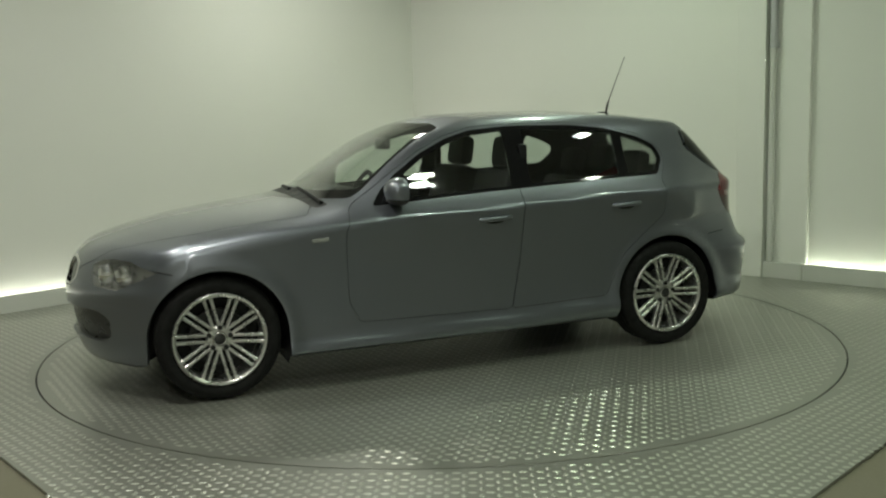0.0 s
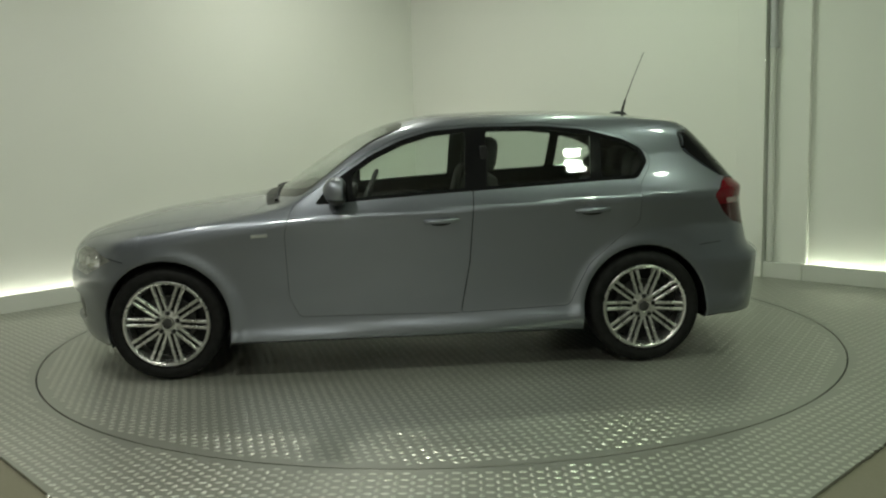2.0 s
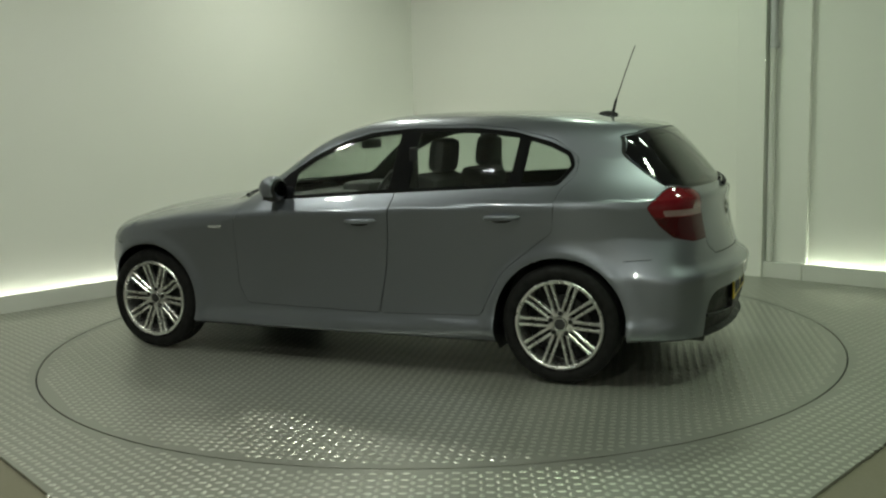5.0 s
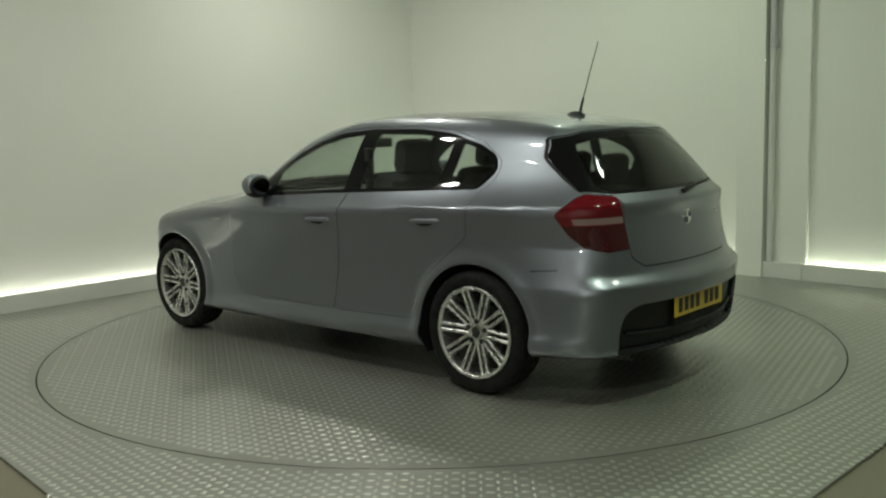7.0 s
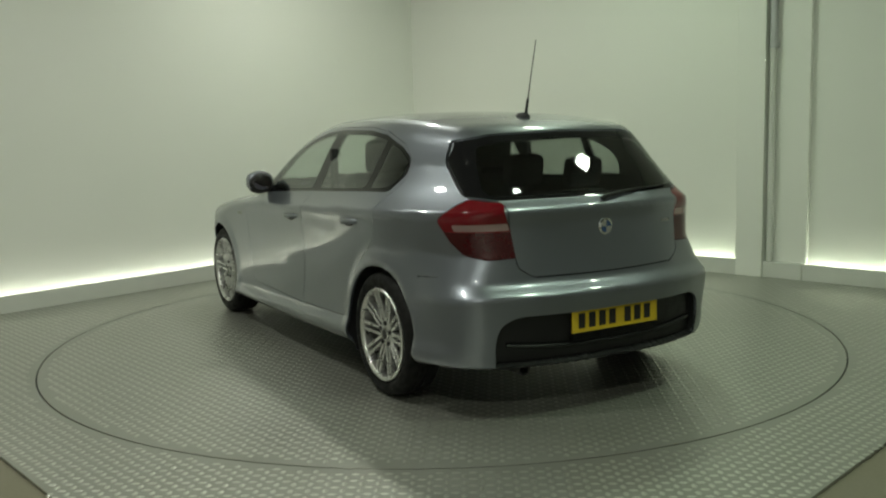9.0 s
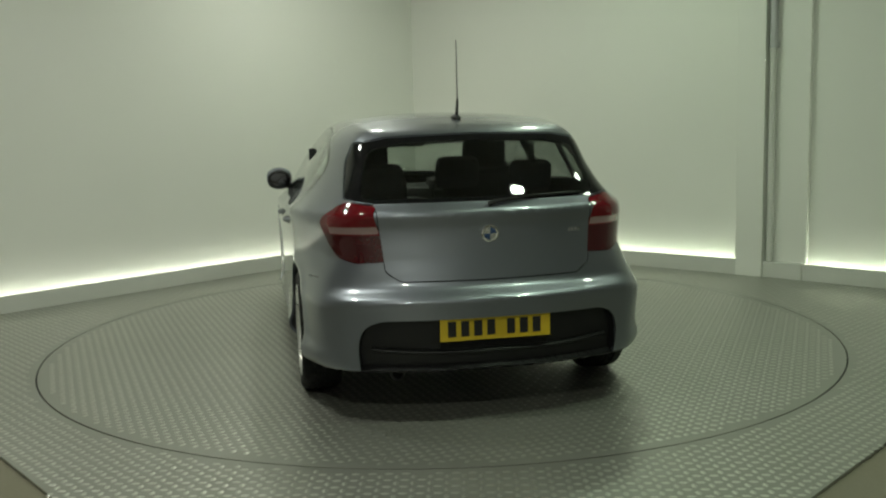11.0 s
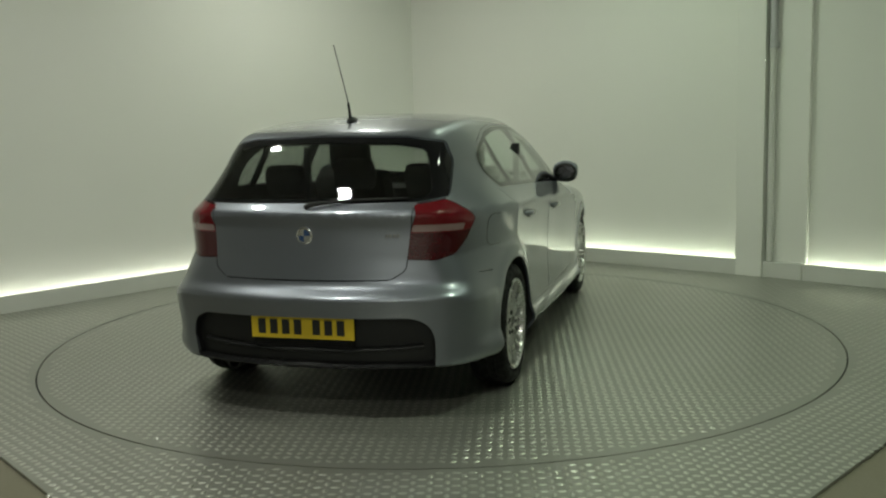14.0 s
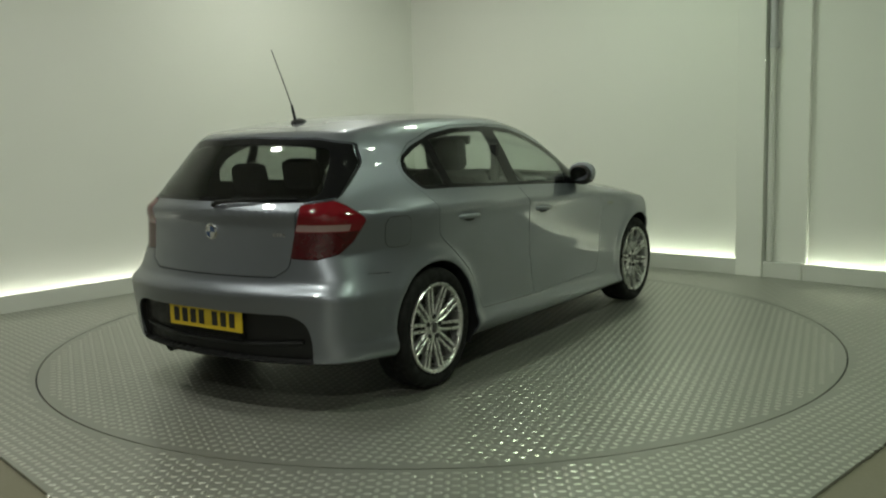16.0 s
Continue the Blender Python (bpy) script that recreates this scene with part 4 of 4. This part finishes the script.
def wheel(ax, s, spin):
    w = part("wheel", barrel_me, None, car, "silver multi-spoke alloy wheel")
    w.matrix_basis = pose(ax, s * (0.026 if ax < 0 else 0.016), HUB + 0.003, 0, 0, 0 if s > 0 else 180)
    part("tyre", tyre_me, None, w, "black rubber tyre")
    part("hub", hub_me, None, w)
    part("hub_cap", cap_me, None, w, "black round hub cap")
    part("cap_ring", ring_me, None, w, "chrome ring")
    part("brake_disc", brake_me, None, w, "dark brake disc")
    part("back_plate", back_me, None, w, "black back plate")
    for k in range(5):
        a = math.radians(72 * k + spin + 18)
        part("wheel_bolt", bolt_me, None, w, "", m=pose(0.056 * math.cos(a), 0, 0.056 * math.sin(a)))
    for k in range(10):
        a = 36 * k + spin
        for side in (1, -1):
            # each pair runs nearly parallel
            m = pose(0, 0, 0, 0, -a, 0) @ pose(0, 0, side * 0.0150, 0, -side * 0.6, 0)
            part("spoke", spoke_me, None, w, m=m)
    # the liner of the wheel opening
    verts, faces = [], []
    n = 28
    for i in range(n + 1):
        a = math.radians(-24 + 228 * i / n)
        for r, y in ((ARCH + 0.012, 0.50), (ARCH + 0.012, side_y(ax + 0.36 * math.cos(a), max(0.22, HUB + 0.36 * math.sin(a))) - 0.012), (ARCH + 0.03, 0.50)):
            verts.append((ax + r * math.cos(a), s * y, HUB + r * math.sin(a)))
    for i in range(n):
        a, b = i * 3, i * 3 + 3
        faces += [(a, a + 1, b + 1, b), (a, b, b + 2, a + 2)]
    c = len(verts)
    verts.append((ax, s * 0.50, HUB))
    faces += [(c, i * 3, i * 3 + 3) for i in range(n)]
    part("arch_liner", (verts, faces), BLACK, car, "black wheel arch liner", True)


wheel(AXLE, 1, 4)
wheel(-AXLE, 1, 2)
wheel(AXLE, -1, 10)
wheel(-AXLE, -1, 7)


def motions():
    turns = [(0, 200.74), (1, 191.97), (2, 183.12), (3, 174.19), (4, 165.21), (5, 156.16), (6, 147.07), (7, 137.95), (8, 128.79), (9, 119.62), (10, 110.43), (11, 101.25), (12, 92.06), (13, 82.90), (14, 73.76), (15, 64.65), (16, 55.58)]
    rows, discs = [], []
    for t, a in turns:
        rows.append((t, pose(0, 0, 0, 0, 0, a) @ Matrix.Translation(OFFSET)))
        discs.append((t, pose(0, 0, 0, 0, 0, a)))
    walk(car, rows)
    walk(turntable, discs)


motions()
